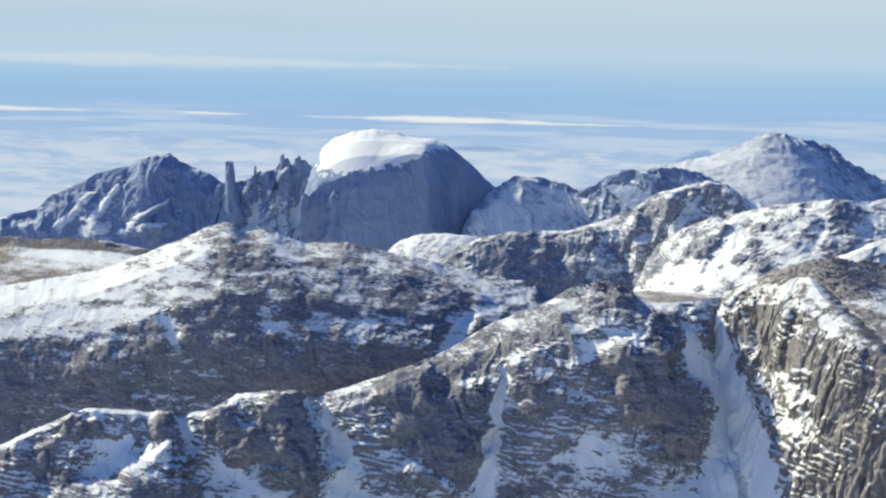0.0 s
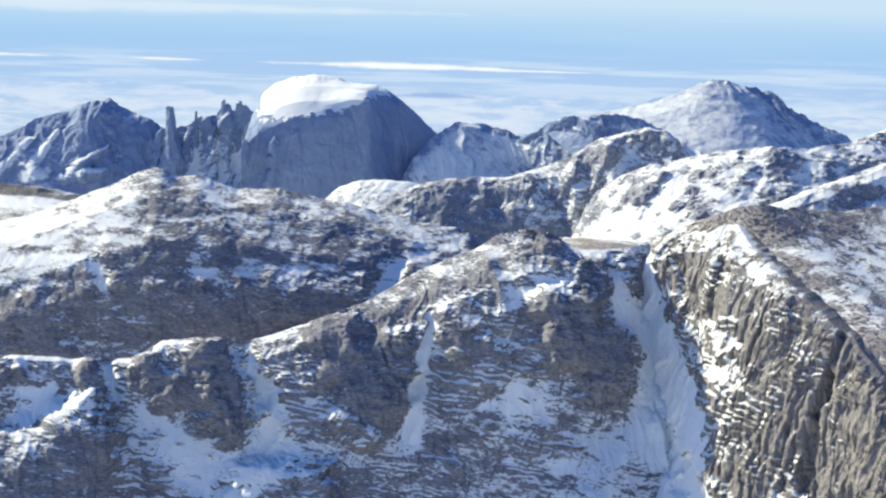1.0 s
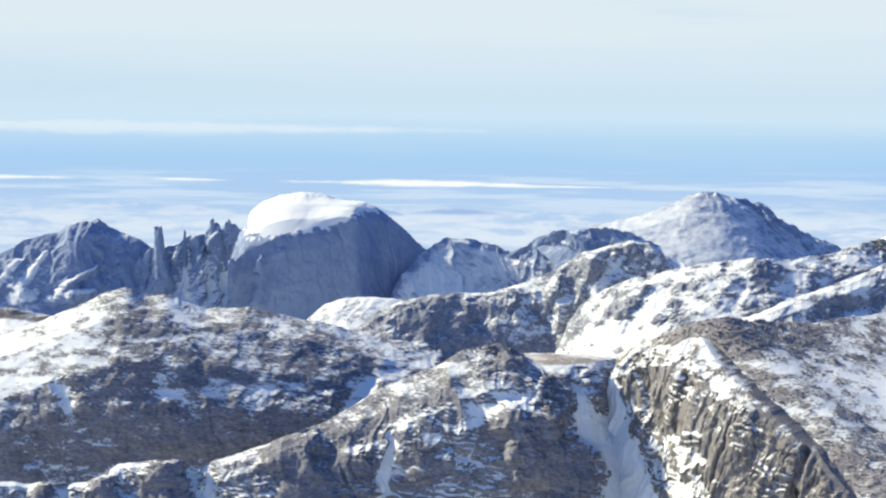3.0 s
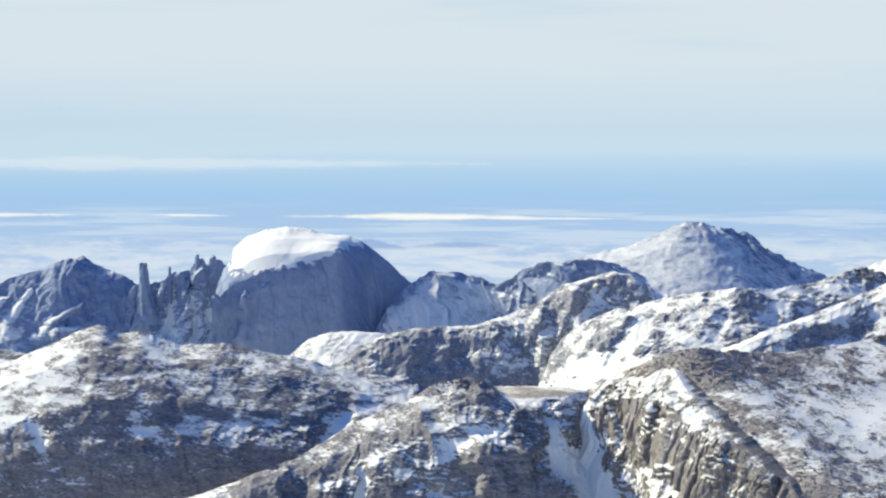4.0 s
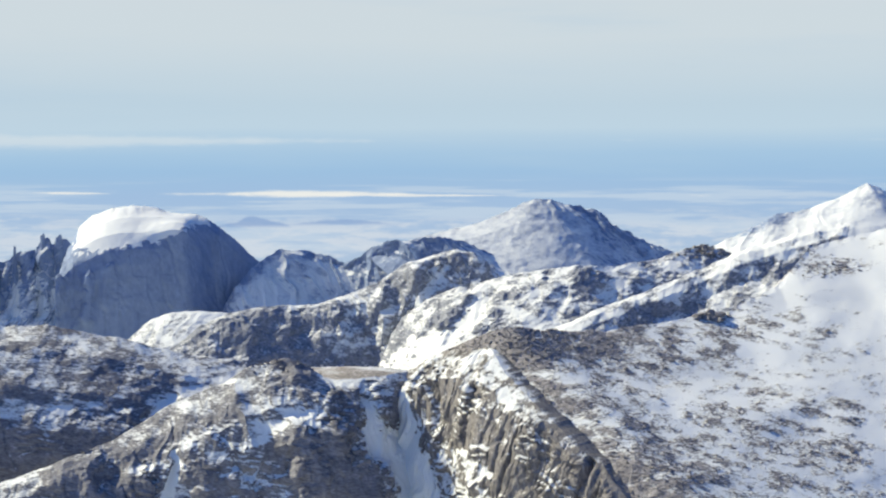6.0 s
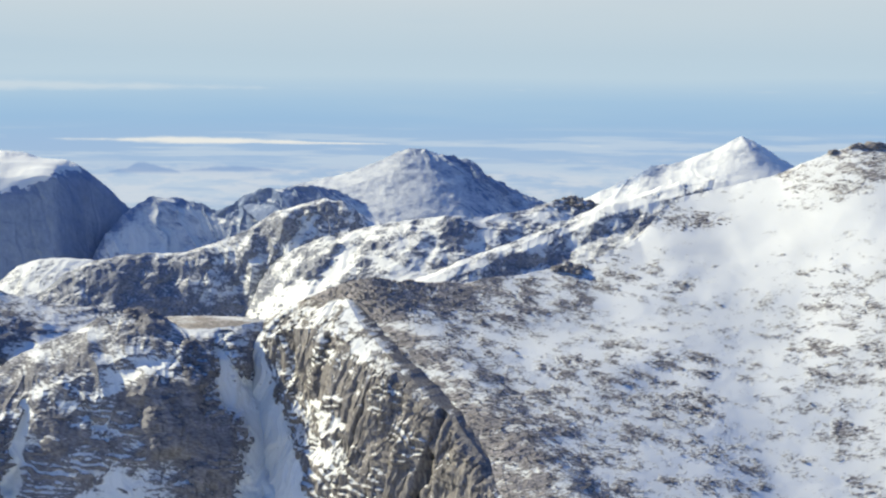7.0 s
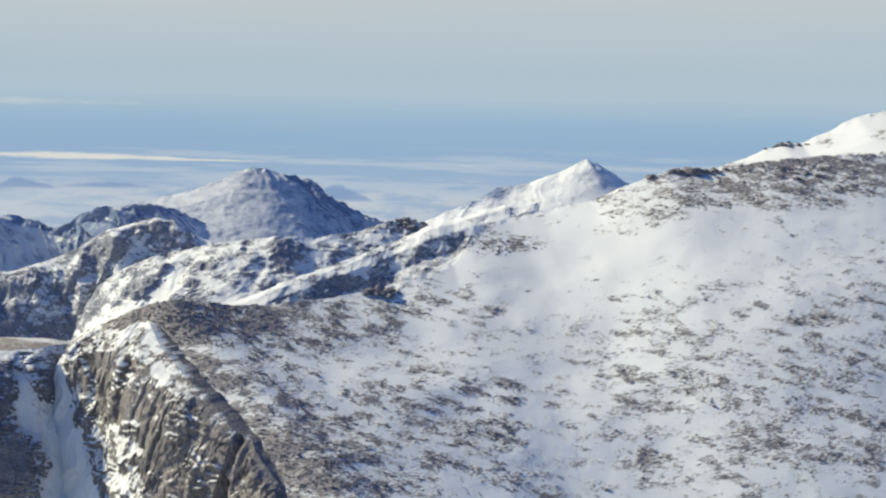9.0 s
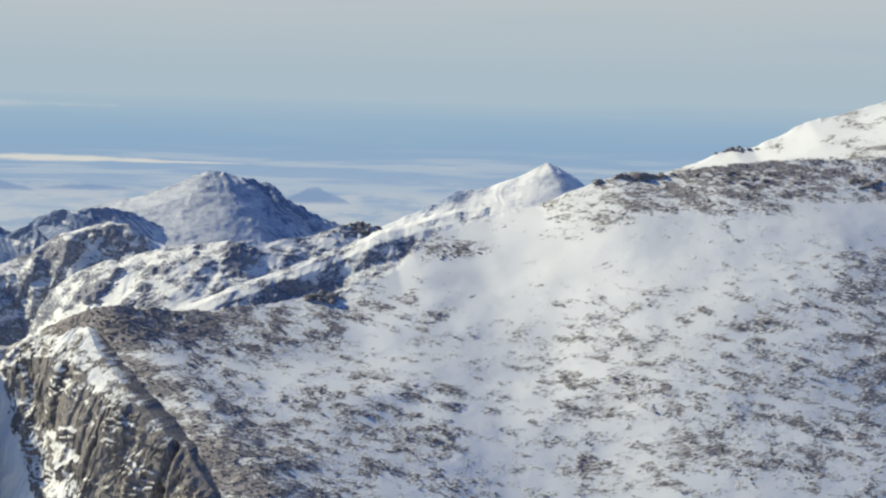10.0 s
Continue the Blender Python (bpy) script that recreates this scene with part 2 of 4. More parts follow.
PEAK = [
    (58, 4310, 423, 20), (102, 4310, 450, 20), (167, 4310, 466, 20), (243, 4310, 484, 20), (286, 4310, 497, 20),
    (329, 4310, 515, 20), (351, 4310, 528, 32), (375, 4310, 535, 50), (405, 4310, 533, 50), (427, 4310, 525, 50),
    (455, 4310, 517, 50), (491, 4300, 512, 50), (514, 4300, 491, 50), (536, 4300, 477, 50), (553, 4300, 466, 50),
    (581, 4300, 449, 50), (625, 4300, 434, 50), (659, 4300, 411, 50), (726, 4300, 371, 50),
]
FARPEAK = [
    (687, 4620, 401, -22), (745, 4620, 424, -22), (802, 4620, 450, -22), (860, 4620, 478, -22), (895, 4620, 496, -22),
    (930, 4620, 500, -22), (965, 4620, 509, -22), (1023, 4620, 530, -22), (1053, 4620, 546, -20), (1079, 4620, 559, 10),
    (1100, 4620, 549, 40), (1130, 4620, 533, 45), (1150, 4620, 518, 45), (1202, 4620, 492, 45), (1275, 4620, 458, 45),
]
HUMP = [
    (-428, 3950, 253, 0), (-368, 3950, 297, 0), (-324, 3950, 335, 0), (-289, 3950, 346, 0), (-248, 3950, 348, 0),
    (-203, 3950, 345, 0), (-167, 3950, 339, 0), (-117, 3950, 323, 0), (-65, 3950, 297, 0),
]
MIDRIDGE = [
    (-314, 3660, 271, 24), (-259, 3660, 312, 24), (-217, 3660, 344, 24), (-175, 3660, 363, 24), (-129, 3660, 372, 24),
    (-73, 3660, 375, 24), (-31, 3660, 376, 24), (20, 3650, 393, 24), (65, 3640, 412, 24), (110, 3630, 442, 24),
    (155, 3620, 456, 24), (187, 3615, 466, 24), (215, 3615, 458, 24), (248, 3620, 440, 24), (285, 3620, 424, 24),
    (334, 3630, 400, 24), (392, 3640, 373, 24),
]
BRIGHTRIDGE = [
    (66, 3512, 290, 2), (84, 3506, 332, 0), (101, 3500, 365, -4), (140, 3486, 393, -12), (190, 3467, 414, -20), (232, 3451, 424, -28), (273, 3435, 434, -28),
    (323, 3416, 442, -28), (363, 3400, 447, -28), (416, 3417, 445, -10), (452, 3428, 451, 8), (488, 3439, 455, 15),
    (519, 3449, 465, 15), (570, 3464, 475, 15), (602, 3474, 462, 15), (635, 3483, 444, 15), (691, 3500, 426, 15),
]
SHOULDER = [
    (219, 2900, 370, -8), (282, 2900, 389, -8), (339, 2900, 413, -8), (412, 2920, 438, -8), (488, 2950, 466, -8),
    (531, 2950, 485, -8), (561, 2950, 493, -8), (598, 2950, 505, -8), (635, 2950, 515, -8), (679, 2950, 524, -8),
]
LEFTRIDGE = [
    (-978, 2800, 317, 8), (-884, 2800, 330, 8), (-782, 2800, 342, 8), (-739, 2800, 350, 8), (-667, 2800, 364, 8),
    (-616, 2800, 383, 8), (-587, 2800, 395, 8), (-551, 2800, 410, 8), (-522, 2800, 424, 8), (-501, 2800, 430, 8),
    (-486, 2800, 423, 8), (-472, 2800, 417, 8), (-450, 2800, 422, 8), (-428, 2800, 413, 8), (-399, 2800, 404, 8),
    (-349, 2800, 407, 8), (-327, 2800, 401, 8), (-291, 2800, 394, 8), (-248, 2800, 388, 8), (-218, 2800, 378, 8),
    (-175, 2800, 368, 8), (-139, 2800, 364, 8), (-110, 2800, 360, 8), (-88, 2800, 344, 8), (-44, 2800, 316, 8),
]
PLATEAU = [
    (-1079, 3150, 380, 32), (-973, 3150, 382, 32), (-892, 3150, 382, 32), (-811, 3150, 378, 32), (-762, 3150, 380, 32),
    (-706, 3150, 376, 32), (-657, 3150, 367, 32), (-608, 3150, 356, 32), (-551, 3150, 335, 32),
]
SADDLE = [
    (-89, 2480, 373, 0), (-52, 2480, 377, 0), (-16, 2480, 380, 0), (21, 2480, 381, -4), (58, 2480, 380, -6),
    (85, 2480, 377, -8), (118, 2485, 371, -8),
]
BUTTRESS = [
    (-823, 2260, 162, 22), (-664, 2265, 226, 22), (-630, 2275, 242, 22), (-586, 2275, 261, 22), (-541, 2275, 259, 22),
    (-502, 2275, 257, 22), (-458, 2275, 261, 22), (-440, 2275, 270, 10), (-425, 2275, 280, 14), (-393, 2275, 283, 18),
    (-346, 2275, 278, 20), (-274, 2280, 302, 20), (-216, 2290, 323, 20), (-184, 2300, 342, 20), (-157, 2300, 359, 20),
    (-104, 2300, 380, 20), (-74, 2300, 398, 18), (-37, 2300, 406, 18), (-15, 2300, 395, 18), (0, 2290, 386, 18),
    (33, 2290, 384, 18), (62, 2306, 387, 18), (97, 2345, 390, 18), (120, 2365, 384, 18),
]
SPUR = [
    (76, 2350, 382, -38), (93, 2335, 393, -40), (114, 2312, 407, -42), (138, 2288, 419, -42), (159, 2266, 423, -42), (166, 2228, 417, -44),
    (175, 2190, 400, -46), (191, 2155, 384, -46), (208, 2115, 367, -46), (220, 2097, 356, -44), (235, 2064, 341, -42),
    (256, 2045, 328, -42), (279, 1990, 298, -42), (297, 1930, 258, -42),
]
SLOPE = [
    (120, 2306, 409, 22), (139, 2276, 421, 23), (164, 2262, 433, 26), (186, 2255, 439, 27), (229, 2278, 433, 22), (287, 2302, 431, 17),
    (334, 2325, 435, 13), (370, 2345, 439, 11), (396, 2355, 443, 9), (419, 2365, 442, 8), (445, 2390, 455, 6),
    (486, 2430, 470, 4), (509, 2460, 487, 0), (533, 2500, 505, 0), (562, 2520, 513, 0), (602, 2530, 521, 0),
    (659, 2530, 535, 0), (690, 2527, 549, 0), (741, 2525, 566, 0), (800, 2526, 569, 0), (849, 2530, 580, 0),
    (902, 2535, 586, 0), (963, 2540, 591, 0), (1018, 2545, 591, 0), (1159, 2560, 602, 0),
]
SUMMITRIDGE = [
    (829, 2800, 551, 0), (879, 2800, 571, 0), (922, 2800, 588, 0), (955, 2800, 601, 0), (979, 2800, 602, 0),
    (1015, 2800, 618, 0), (1052, 2800, 636, 0), (1103, 2800, 648, 0), (1132, 2800, 657, 0), (1153, 2800, 663, 0),
    (1198, 2780, 685, 0), (1271, 2760, 708, 0), (1377, 2750, 732, 0),
]
# ribs and gullies: x and height at the top, x and height at the foot, half widths, push out in metres, snow held
BUTTRESS_RIBS = [
    (-373, 271, -342, 202, 32, 24, 16, -0.45), (-394, 231, -360, 205, 22, 20, 10, -0.25), (-505, 252, -494, 226, 10, 13, 12, -0.4), (-4, 324, 36, 260, 36, 28, 16, -0.4),
    (-30, 335, -10, 290, 18, 20, 8, -0.35), (-252, 290, -208, 227, 30, 30, 9, -0.35), (-113, 318, -89, 276, 24, 26, 8, -0.35), (-187, 282, -180, 238, 18, 22, 8, -0.35),
    (-445, 261, -419, 235, 16, 16, 10, -0.35), (-602, 238, -611, 178, 25, 28, 10, -0.3), (-44, 406, -24, 396, 19, 17, 3, -0.45),
]
BUTTRESS_GULLIES = [
    (-342, 279, -316, 236, 9, 16, -10, 0.9), (-316, 236, -305, 183, 18, 24, -8, 0.8), (-305, 183, -330, 160, 24, 30, -4, 0.6), (-486, 260, -473, 226, 7, 9, -8, 0.8),
    (-145, 318, -157, 246, 5, 9, -6, 0.7), (-157, 246, -161, 197, 9, 14, -5, 0.6), (44, 372, 62, 325, 9, 19, -7, 0.75), (62, 325, 92, 262, 22, 33, -3, 0.75), (92, 262, 98, 215, 34, 36, 0, 0.5),
]
BUTTRESS_DRIFTS = [
    (-60, 345, -4, 356, 16, 10, -2, 0.32), (-130, 330, -72, 300, 11, 14, -3, 0.34), (-82, 262, -40, 240, 24, 26, -2, 0.4), (-429, 218, -361, 167, 26, 34, -3, 0.35), (-590, 224, -519, 212, 18, 20, -3, 0.4),
]
# lower spurs that turn a side to the sun, and the dusted apron between them
BUTTRESS_SPURS = [
    (-515, 176, -565, 105, 44, 80, 32, -0.14), (98, 215, 50, 150, 26, 44, 16, 0.1), (-242, 209, -207, 193, 14, 12, 9, 0.3), (-335, 148, -267, 142, 24, 30, 20, 0.0),
    (-122, 209, -9, 195, 62, 70, 0, 0.06),
]
LEFT_FEATURES = [
    (-562, 322, -550, 306, 7, 15, -4, 0.5), (-480, 266, -250, 284, 34, 30, 6, -0.14), (-640, 250, -600, 215, 30, 30, 6, -0.2), (-540, 285, -560, 230, 20, 28, -4, 0.15),
    (-193, 320, -215, 290, 12, 12, -5, 0.4), (-206, 325, -118, 352, 12, 9, -2, 0.12), (-330, 300, -315, 312, 12, 14, -2, 0.3), (-440, 330, -400, 300, 12, 14, -3, 0.25),
]
DOME_FEATURES = [
    (-524, 384, -539, 307, 10, 14, 15, -0.1), (-468, 390, -474, 311, 9, 15, 12, -0.1), (-430, 400, -425, 320, 13, 17, 4, 0), (-500, 400, -503, 310, 8, 10, -2, 0),
    (-240, 350, -222, 330, 12, 9, -2, 0.3),
]
MASSIF_FEATURES = [
    (-907, 307, -834, 360, 7, 5, 8, 0.75), (-922, 293, -838, 308, 10, 7, 8, 0.65), (-990, 312, -944, 388, 12, 9, 5, 0.4), (-1060, 300, -1000, 370, 14, 10, 6, 0.4),
    (-1010, 290, -960, 300, 16, 12, 5, 0.3), (-870, 420, -860, 330, 40, 44, 12, -0.3), (-760, 400, -760, 320, 30, 34, 8, -0.3),
]
PINNACLE_FEATURES = [
    (-605, 398, -591, 315, 8, 13, -8, 0.7), (-652, 400, -645, 310, 9, 15, -8, 0.65), (-562, 400, -565, 330, 7, 10, -6, 0.5), (-625, 420, -620, 390, 10, 8, 8, -0.2),
]
BRIGHT_FEATURES = [
    (226, 395, 170, 345, 12, 14, -3, 0.12), (170, 345, 104, 308, 12, 26, -3, 0.45), (200, 412, 150, 352, 7, 12, -3, 0.2), (196, 399, 158, 362, 9, 10, 6, -0.4), (299, 410, 256, 366, 30, 22, 4, -0.12),
    (377, 421, 361, 377, 22, 24, 5, -0.25), (240, 380, 215, 358, 8, 8, 4, -0.25),
]
MID_FEATURES = [
    (162, 433, 97, 328, 14, 27, -7, 0.4), (85, 397, 56, 318, 9, 13, -3, 0.2), (17, 367, 5, 307, 10, 15, -3, 0.25),
    (135, 421, 74, 332, 11, 13, 8, -0.1), (-27, 362, -17, 316, 36, 36, 4, -0.12), (-110, 351, -99, 300, 54, 54, 0, -0.1),
]
SPUR_FEATURES = [
    (243, 330, 219, 258, 4, 5, -15, -0.4), (219, 258, 205, 190, 5, 6, -12, -0.4), (138, 285, 150, 279, 15, 13, -3, 0.4), (136, 316, 152, 312, 13, 9, -2, 0.4),
    (160, 398, 176, 378, 8, 9, 0, 0.12), (176, 378, 203, 346, 8, 5, 0, 0.12), (203, 346, 239, 334, 4, 3, 0, 0.16), (105, 380, 131, 283, 6, 10, -5, 0.1),
    (144, 381, 135, 329, 5, 5, -6, -0.2), (262, 312, 258, 206, 14, 16, 5, -0.3), (87, 213, 136, 133, 10, 14, -7, 0.5),
]
# pinnacles: x, foot, height, radius at foot and tip
SPIRES = [(-715, 368, 53, 13, 5), (-698, 313, 132, 17, 10), (-656, 383, 54, 17, 3), (-588, 405, 59, 20, 6), (-562, 406, 53, 17, 6)]


# ---- noise on arrays ----
_tab = np.random.RandomState(7).rand(64, 64, 64).astype(np.float32)


def vnoise(p):
    """Smooth lattice noise, 0 to 1, at points p (..., 3)."""
    i = np.floor(p).astype(np.int64)
    f = (p - i).astype(np.float32)
    f = f * f * f * (f * (f * 6 - 15) + 10)
    i &= 63
    j = (i + 1) & 63
    x0, y0, z0, x1, y1, z1 = i[..., 0], i[..., 1], i[..., 2], j[..., 0], j[..., 1], j[..., 2]
    fx, fy, fz = f[..., 0], f[..., 1], f[..., 2]
    a = _tab[x0, y0, z0] * (1 - fx) + _tab[x1, y0, z0] * fx
    b = _tab[x0, y1, z0] * (1 - fx) + _tab[x1, y1, z0] * fx
    c = _tab[x0, y0, z1] * (1 - fx) + _tab[x1, y0, z1] * fx
    d = _tab[x0, y1, z1] * (1 - fx) + _tab[x1, y1, z1] * fx
    return (a * (1 - fy) + b * fy) * (1 - fz) + (c * (1 - fy) + d * fy) * fz


TURN = np.array(Euler((0.7, 0.5, 1.1)).to_matrix())


def fbm(p, size, octaves=5, gain=0.5, seed=0.0, ridged=False):
    """Fractal noise about 0 (-1 to 1); ridged: sharp crests, 0 to 1."""
    q = np.asarray(p, dtype=np.float64) / size + seed * 13.37
    total, amp, norm = 0.0, 1.0, 0.0
    for _ in range(octaves):
        n = vnoise(q) * 2 - 1
        total = total + amp * ((1 - np.abs(n)) ** 2 if ridged else n)
        norm += amp
        amp *= gain
        q = q @ TURN.T * 2.03
    return total / norm * (1.0 if ridged else 1.6)


def sstep(a, b, x):
    t = np.clip((x - a) / (b - a), 0, 1)
    return t * t * (3 - 2 * t)


def grid_normals(P):
    du = np.gradient(P, axis=0)
    dv = np.gradient(P, axis=1)
    n = np.cross(du, dv)
    n /= np.linalg.norm(n, axis=-1, keepdims=True) + 1e-9
    return n


def grid_mesh(name, P, snow, material):
    nu, nv = P.shape[:2]
    idx = np.arange(nu * nv).reshape(nu, nv)
    faces = np.stack([idx[:-1, :-1], idx[:-1, 1:], idx[1:, 1:], idx[1:, :-1]], -1).reshape(-1, 4)
    me = bpy.data.meshes.new(name)
    me.vertices.add(nu * nv)
    me.vertices.foreach_set("co", P.reshape(-1).astype(np.float32))
    me.loops.add(faces.size)
    me.loops.foreach_set("vertex_index", faces.reshape(-1)[::1].astype(np.int32))
    me.polygons.add(len(faces))
    me.polygons.foreach_set("loop_start", np.arange(0, faces.size, 4, dtype=np.int32))
    me.update(calc_edges=True)
    me.polygons.foreach_set("use_smooth", np.ones(len(faces), dtype=bool))
    a = me.attributes.new("snow", 'FLOAT', 'POINT')
    a.data.foreach_set("value", snow.reshape(-1).astype(np.float32))
    me.materials.append(material)
    return me


def resample(crest, step, soft=1.0):
    c = np.array(crest, dtype=float)
    s = np.concatenate([[0], np.cumsum(np.linalg.norm(np.diff(c[:, :3], axis=0), axis=1))])
    t = np.linspace(0, s[-1], max(8, int(s[-1] / step)))
    r = np.stack([np.interp(t, s, c[:, k]) for k in range(4)], -1)
    k = max(1, int(soft / step))
    for _ in range(2):
        pad = np.pad(r, ((k, k), (0, 0)), mode="edge")
        r = np.mean([pad[i:i + len(r)] for i in range(2 * k + 1)], axis=0)
    return t, r


def profile(pairs, rows):
    """Stations along a profile; its last stretch, the foot, takes only five."""
    p = np.array(pairs, dtype=float)
    s = np.concatenate([[0], np.cumsum(np.hypot(*np.diff(p, axis=0).T))])
    t = np.concatenate([np.linspace(0, s[-2], rows - 5), np.linspace(s[-2], s[-1], 6)[1:]])
    return np.interp(t, s, p[:, 0]), np.interp(t, s, p[:, 1])


def across(t, value):
    """A number, or a list of (share of the crest, number), spread over the stations."""
    if isinstance(value, (int, float)):
        return np.full((len(t), 1), float(value))
    k = np.array(value, dtype=float)
    return np.interp(t / t[-1], k[:, 0], k[:, 1])[:, None]


def ridge(name, label, crest, fronts, back, step, rows, brows, material, soft=3.0, jag=1.5, ribs=(60, 10), rough=(25, 5),
          ledge=(9, 2.0, 0.1), hold=(0.45, 0.75), patch=(30, 0.25), fade=12.0, crag=(9, 0), seed=0.0, shape=None, veil=None, features=(), ease=(60, 50), parts=(("face", 0, 1),), joints=None, category="mountain"):
    """A mountain swept along its crest. fronts: (share of the crest, profile of (out, drop) pairs), blended between; back: one profile.
    ease: how many metres down the face the crest's small bends fade out, and over what length. parts: names of bands of the face, as shares of its rows.
    joints: spacing of upright cracks, how far the blocks between them stand out, depth and width of the cracks."""
    t, c = resample(crest, step, soft)
    cs = resample(crest, step, ease[1])[1]
    share = np.array([k for k, _ in fronts])
    profs = np.array([profile(p, rows) for _, p in fronts])
    u = np.interp(t / t[-1], share, np.arange(len(share)))
    i0 = np.minimum(u.astype(int), len(share) - 1)
    i1 = np.minimum(i0 + 1, len(share) - 1)
    w = sstep(0, 1, u - i0)[:, None]
    fo = profs[i0, 0] * (1 - w) + profs[i1, 0] * w
    fd = profs[i0, 1] * (1 - w) + profs[i1, 1] * w
    bo, bd = profile(back, brows)
    bo, bd = np.tile(bo[:0:-1], (len(t), 1)), np.tile(bd[:0:-1], (len(t), 1))
    out = np.concatenate([-bo, fo], 1)
    drop = np.concatenate([bd, fd], 1)
    e = sstep(0, ease[0], np.abs(out))
    cx, cy, cz = (c[:, k:k + 1] * (1 - e) + cs[:, k:k + 1] * e for k in range(3))
    az = np.radians(cs[:, 3])[:, None]
    P = np.stack([cx + np.sin(az) * out, cy - np.cos(az) * out, cz - drop], -1)
    S = np.broadcast_to(t[:, None], out.shape)
    if shape:
        P = shape(P, S / t[-1], out, drop)
    held = 0.0
    wobble = fbm(P, 22, 5, 0.6, seed=seed + 6) if features else 0.0
    for x0, z0, x1, z1, w0, w1, push, keep in features:
        wob = min(13, 0.55 * (w0 + w1) / 2) * wobble
        k = np.clip(((P[..., 0] - x0) * (x1 - x0) + (P[..., 2] - z0) * (z1 - z0)) / ((x1 - x0) ** 2 + (z1 - z0) ** 2), 0, 1)
        far = np.hypot(P[..., 0] - x0 - k * (x1 - x0) + wob, P[..., 2] - z0 - k * (z1 - z0) + wob) / (w0 + k * (w1 - w0))
        body = np.exp(-far ** 4) * (out > 0)
        held = held + keep * body
        P = P + (np.stack([np.sin(az), -np.cos(az), 0 * az + 0.35], -1) * push) * body[..., None]
    N = grid_normals(P)
    if np.mean(N[..., 2]) < 0:
        N = -N
    win = sstep(0, fade, np.abs(out))
    uv = np.stack([S + 0.25 * drop, drop * 0.22, out * 0.1 + seed * 50], -1)
    warp = fbm(P, rough[0] * 3, 3, seed=seed + 5)
    uvw = uv + np.stack([warp * rough[0] * 0.8, warp * 0, warp * 0], -1)
    d = across(t, ribs[1]) * (fbm(uvw, ribs[0], 4, 0.5, seed, True) - 0.45) * win * np.where(out > 0, 1.0, 0.15)
    P = P + N * d[..., None]
    N = grid_normals(P)
    N *= np.sign(np.mean(N[..., 2]))
    stretch = (1, 0) if len(patch) == 2 else patch[2:]
    Q = np.stack([P[..., 0] * stretch[0] + P[..., 2] * stretch[1], P[..., 1] * stretch[0], P[..., 2] - P[..., 0] * stretch[1]], -1)
    spots = patch[1] * fbm(Q, patch[0], 6, 0.62, seed + 3) + held + (veil(P, S / t[-1], out, drop) if veil else 0.0)
    bare = sstep(hold[1], hold[0], N[..., 2] + spots)
    d = across(t, rough[1]) * fbm(P, rough[0], 6, 0.47, seed + 1) * (0.25 + 0.75 * win) * (0.3 + 0.7 * bare)
    if crag[1]:
        d = d + crag[1] * (fbm(P * np.array([1, 1, 0.6]), crag[0], 4, 0.55, seed + 4, True) - 0.4) * win * bare
    P = P + N * d[..., None]
    outward = np.stack([np.sin(az) * np.ones_like(out), -np.cos(az) * np.ones_like(out), 0 * out], -1)
    block, face = 0.0, win * bare * (out > 0)
    if joints:
        gap, stand, depth, width = joints
        u = S / gap + 1.5 * fbm(P * np.array([1, 1, 0.35]), gap * 5, 3, seed=seed + 10) + 0.3 * fbm(P, gap * 1.2, 3, seed=seed + 12)
        i = np.floor(u)
        f = u - i
        tier = np.floor(P[..., 2] / (gap * 2.6) + 3 * np.sin(i * 12.9898))
        block = np.modf(np.abs(np.sin(i * 12.9898 + tier * 4.1414 + seed) * 43758.5453))[0]
        edge = np.where(f < 0.5, i, i + 1)
        open_ = np.modf(np.abs(np.sin(edge * 78.233 + seed) * 43758.5453))[0] ** 1.5
        crack = np.exp(-(np.minimum(f, 1 - f) * gap / width) ** 2) * open_ * sstep(-0.5, 0.5, fbm(P, gap * 4, 3, seed=seed + 13))
        steep = sstep(0.8, 0.5, N[..., 2])
        P = P + outward * ((stand * (block - 0.5) - depth * crack) * face * steep)[..., None]
    if ledge[1]:
        h, whole = ledge[0], ledge[3] if len(ledge) > 3 else 0.45
        flat = P * np.array([0.3, 0.3, 1.0])
        q = (P[..., 2] + ledge[2] * S + 0.6 * h * fbm(P, h * 5, 3, seed=seed + 2) + 0.9 * h * fbm(flat, h * 2.2, 3, 0.6, seed=seed + 14)) / h + 0.2 * block
        saw = q - np.floor(q)
        tread = np.where(saw < 0.7, saw / 0.7, (1 - saw) / 0.3)
        strength = sstep(-0.4, 0.4, fbm(P, h * 7, 3, seed=seed + 8)) * sstep(whole - 0.7, whole, fbm(flat, h * 1.6, 4, 0.6, seed=seed + 9)) * face * sstep(0.72, 0.45, N[..., 2])
        P = P + outward * (tread * ledge[1] * strength)[..., None]
    P[..., 2] += across(t, jag) * fbm(np.stack([S, out * 0.5, 0 * S + seed * 9], -1), 14, 4, 0.6) * (1 - win)
    N = grid_normals(P)
    if np.mean(N[..., 2]) < 0:
        N = -N
    k = N[..., 2] + spots
    snow = np.clip((k - hold[0]) / (hold[1] - hold[0]), -0.6, 1.6)
    top = new(name)
    top.location = P[len(t) // 2, -1]
    tagged(top, label, category)
    nb = brows - 1
    bands = [("back_slope", 0, nb)] + [(p, nb + round(a * (rows - 1)), nb + round(b * (rows - 1))) for p, a, b in parts]
    for pname, a, b in bands:
        ob = new(pname, grid_mesh(pname, P[:, a:b + 1] - np.array(top.location), snow[:, a:b + 1], material))
        ob.parent = top
    return P[:, nb:], snow[:, nb:], top


def bump(x, a, b):
    return np.exp(-((x - a) / b) ** 2)


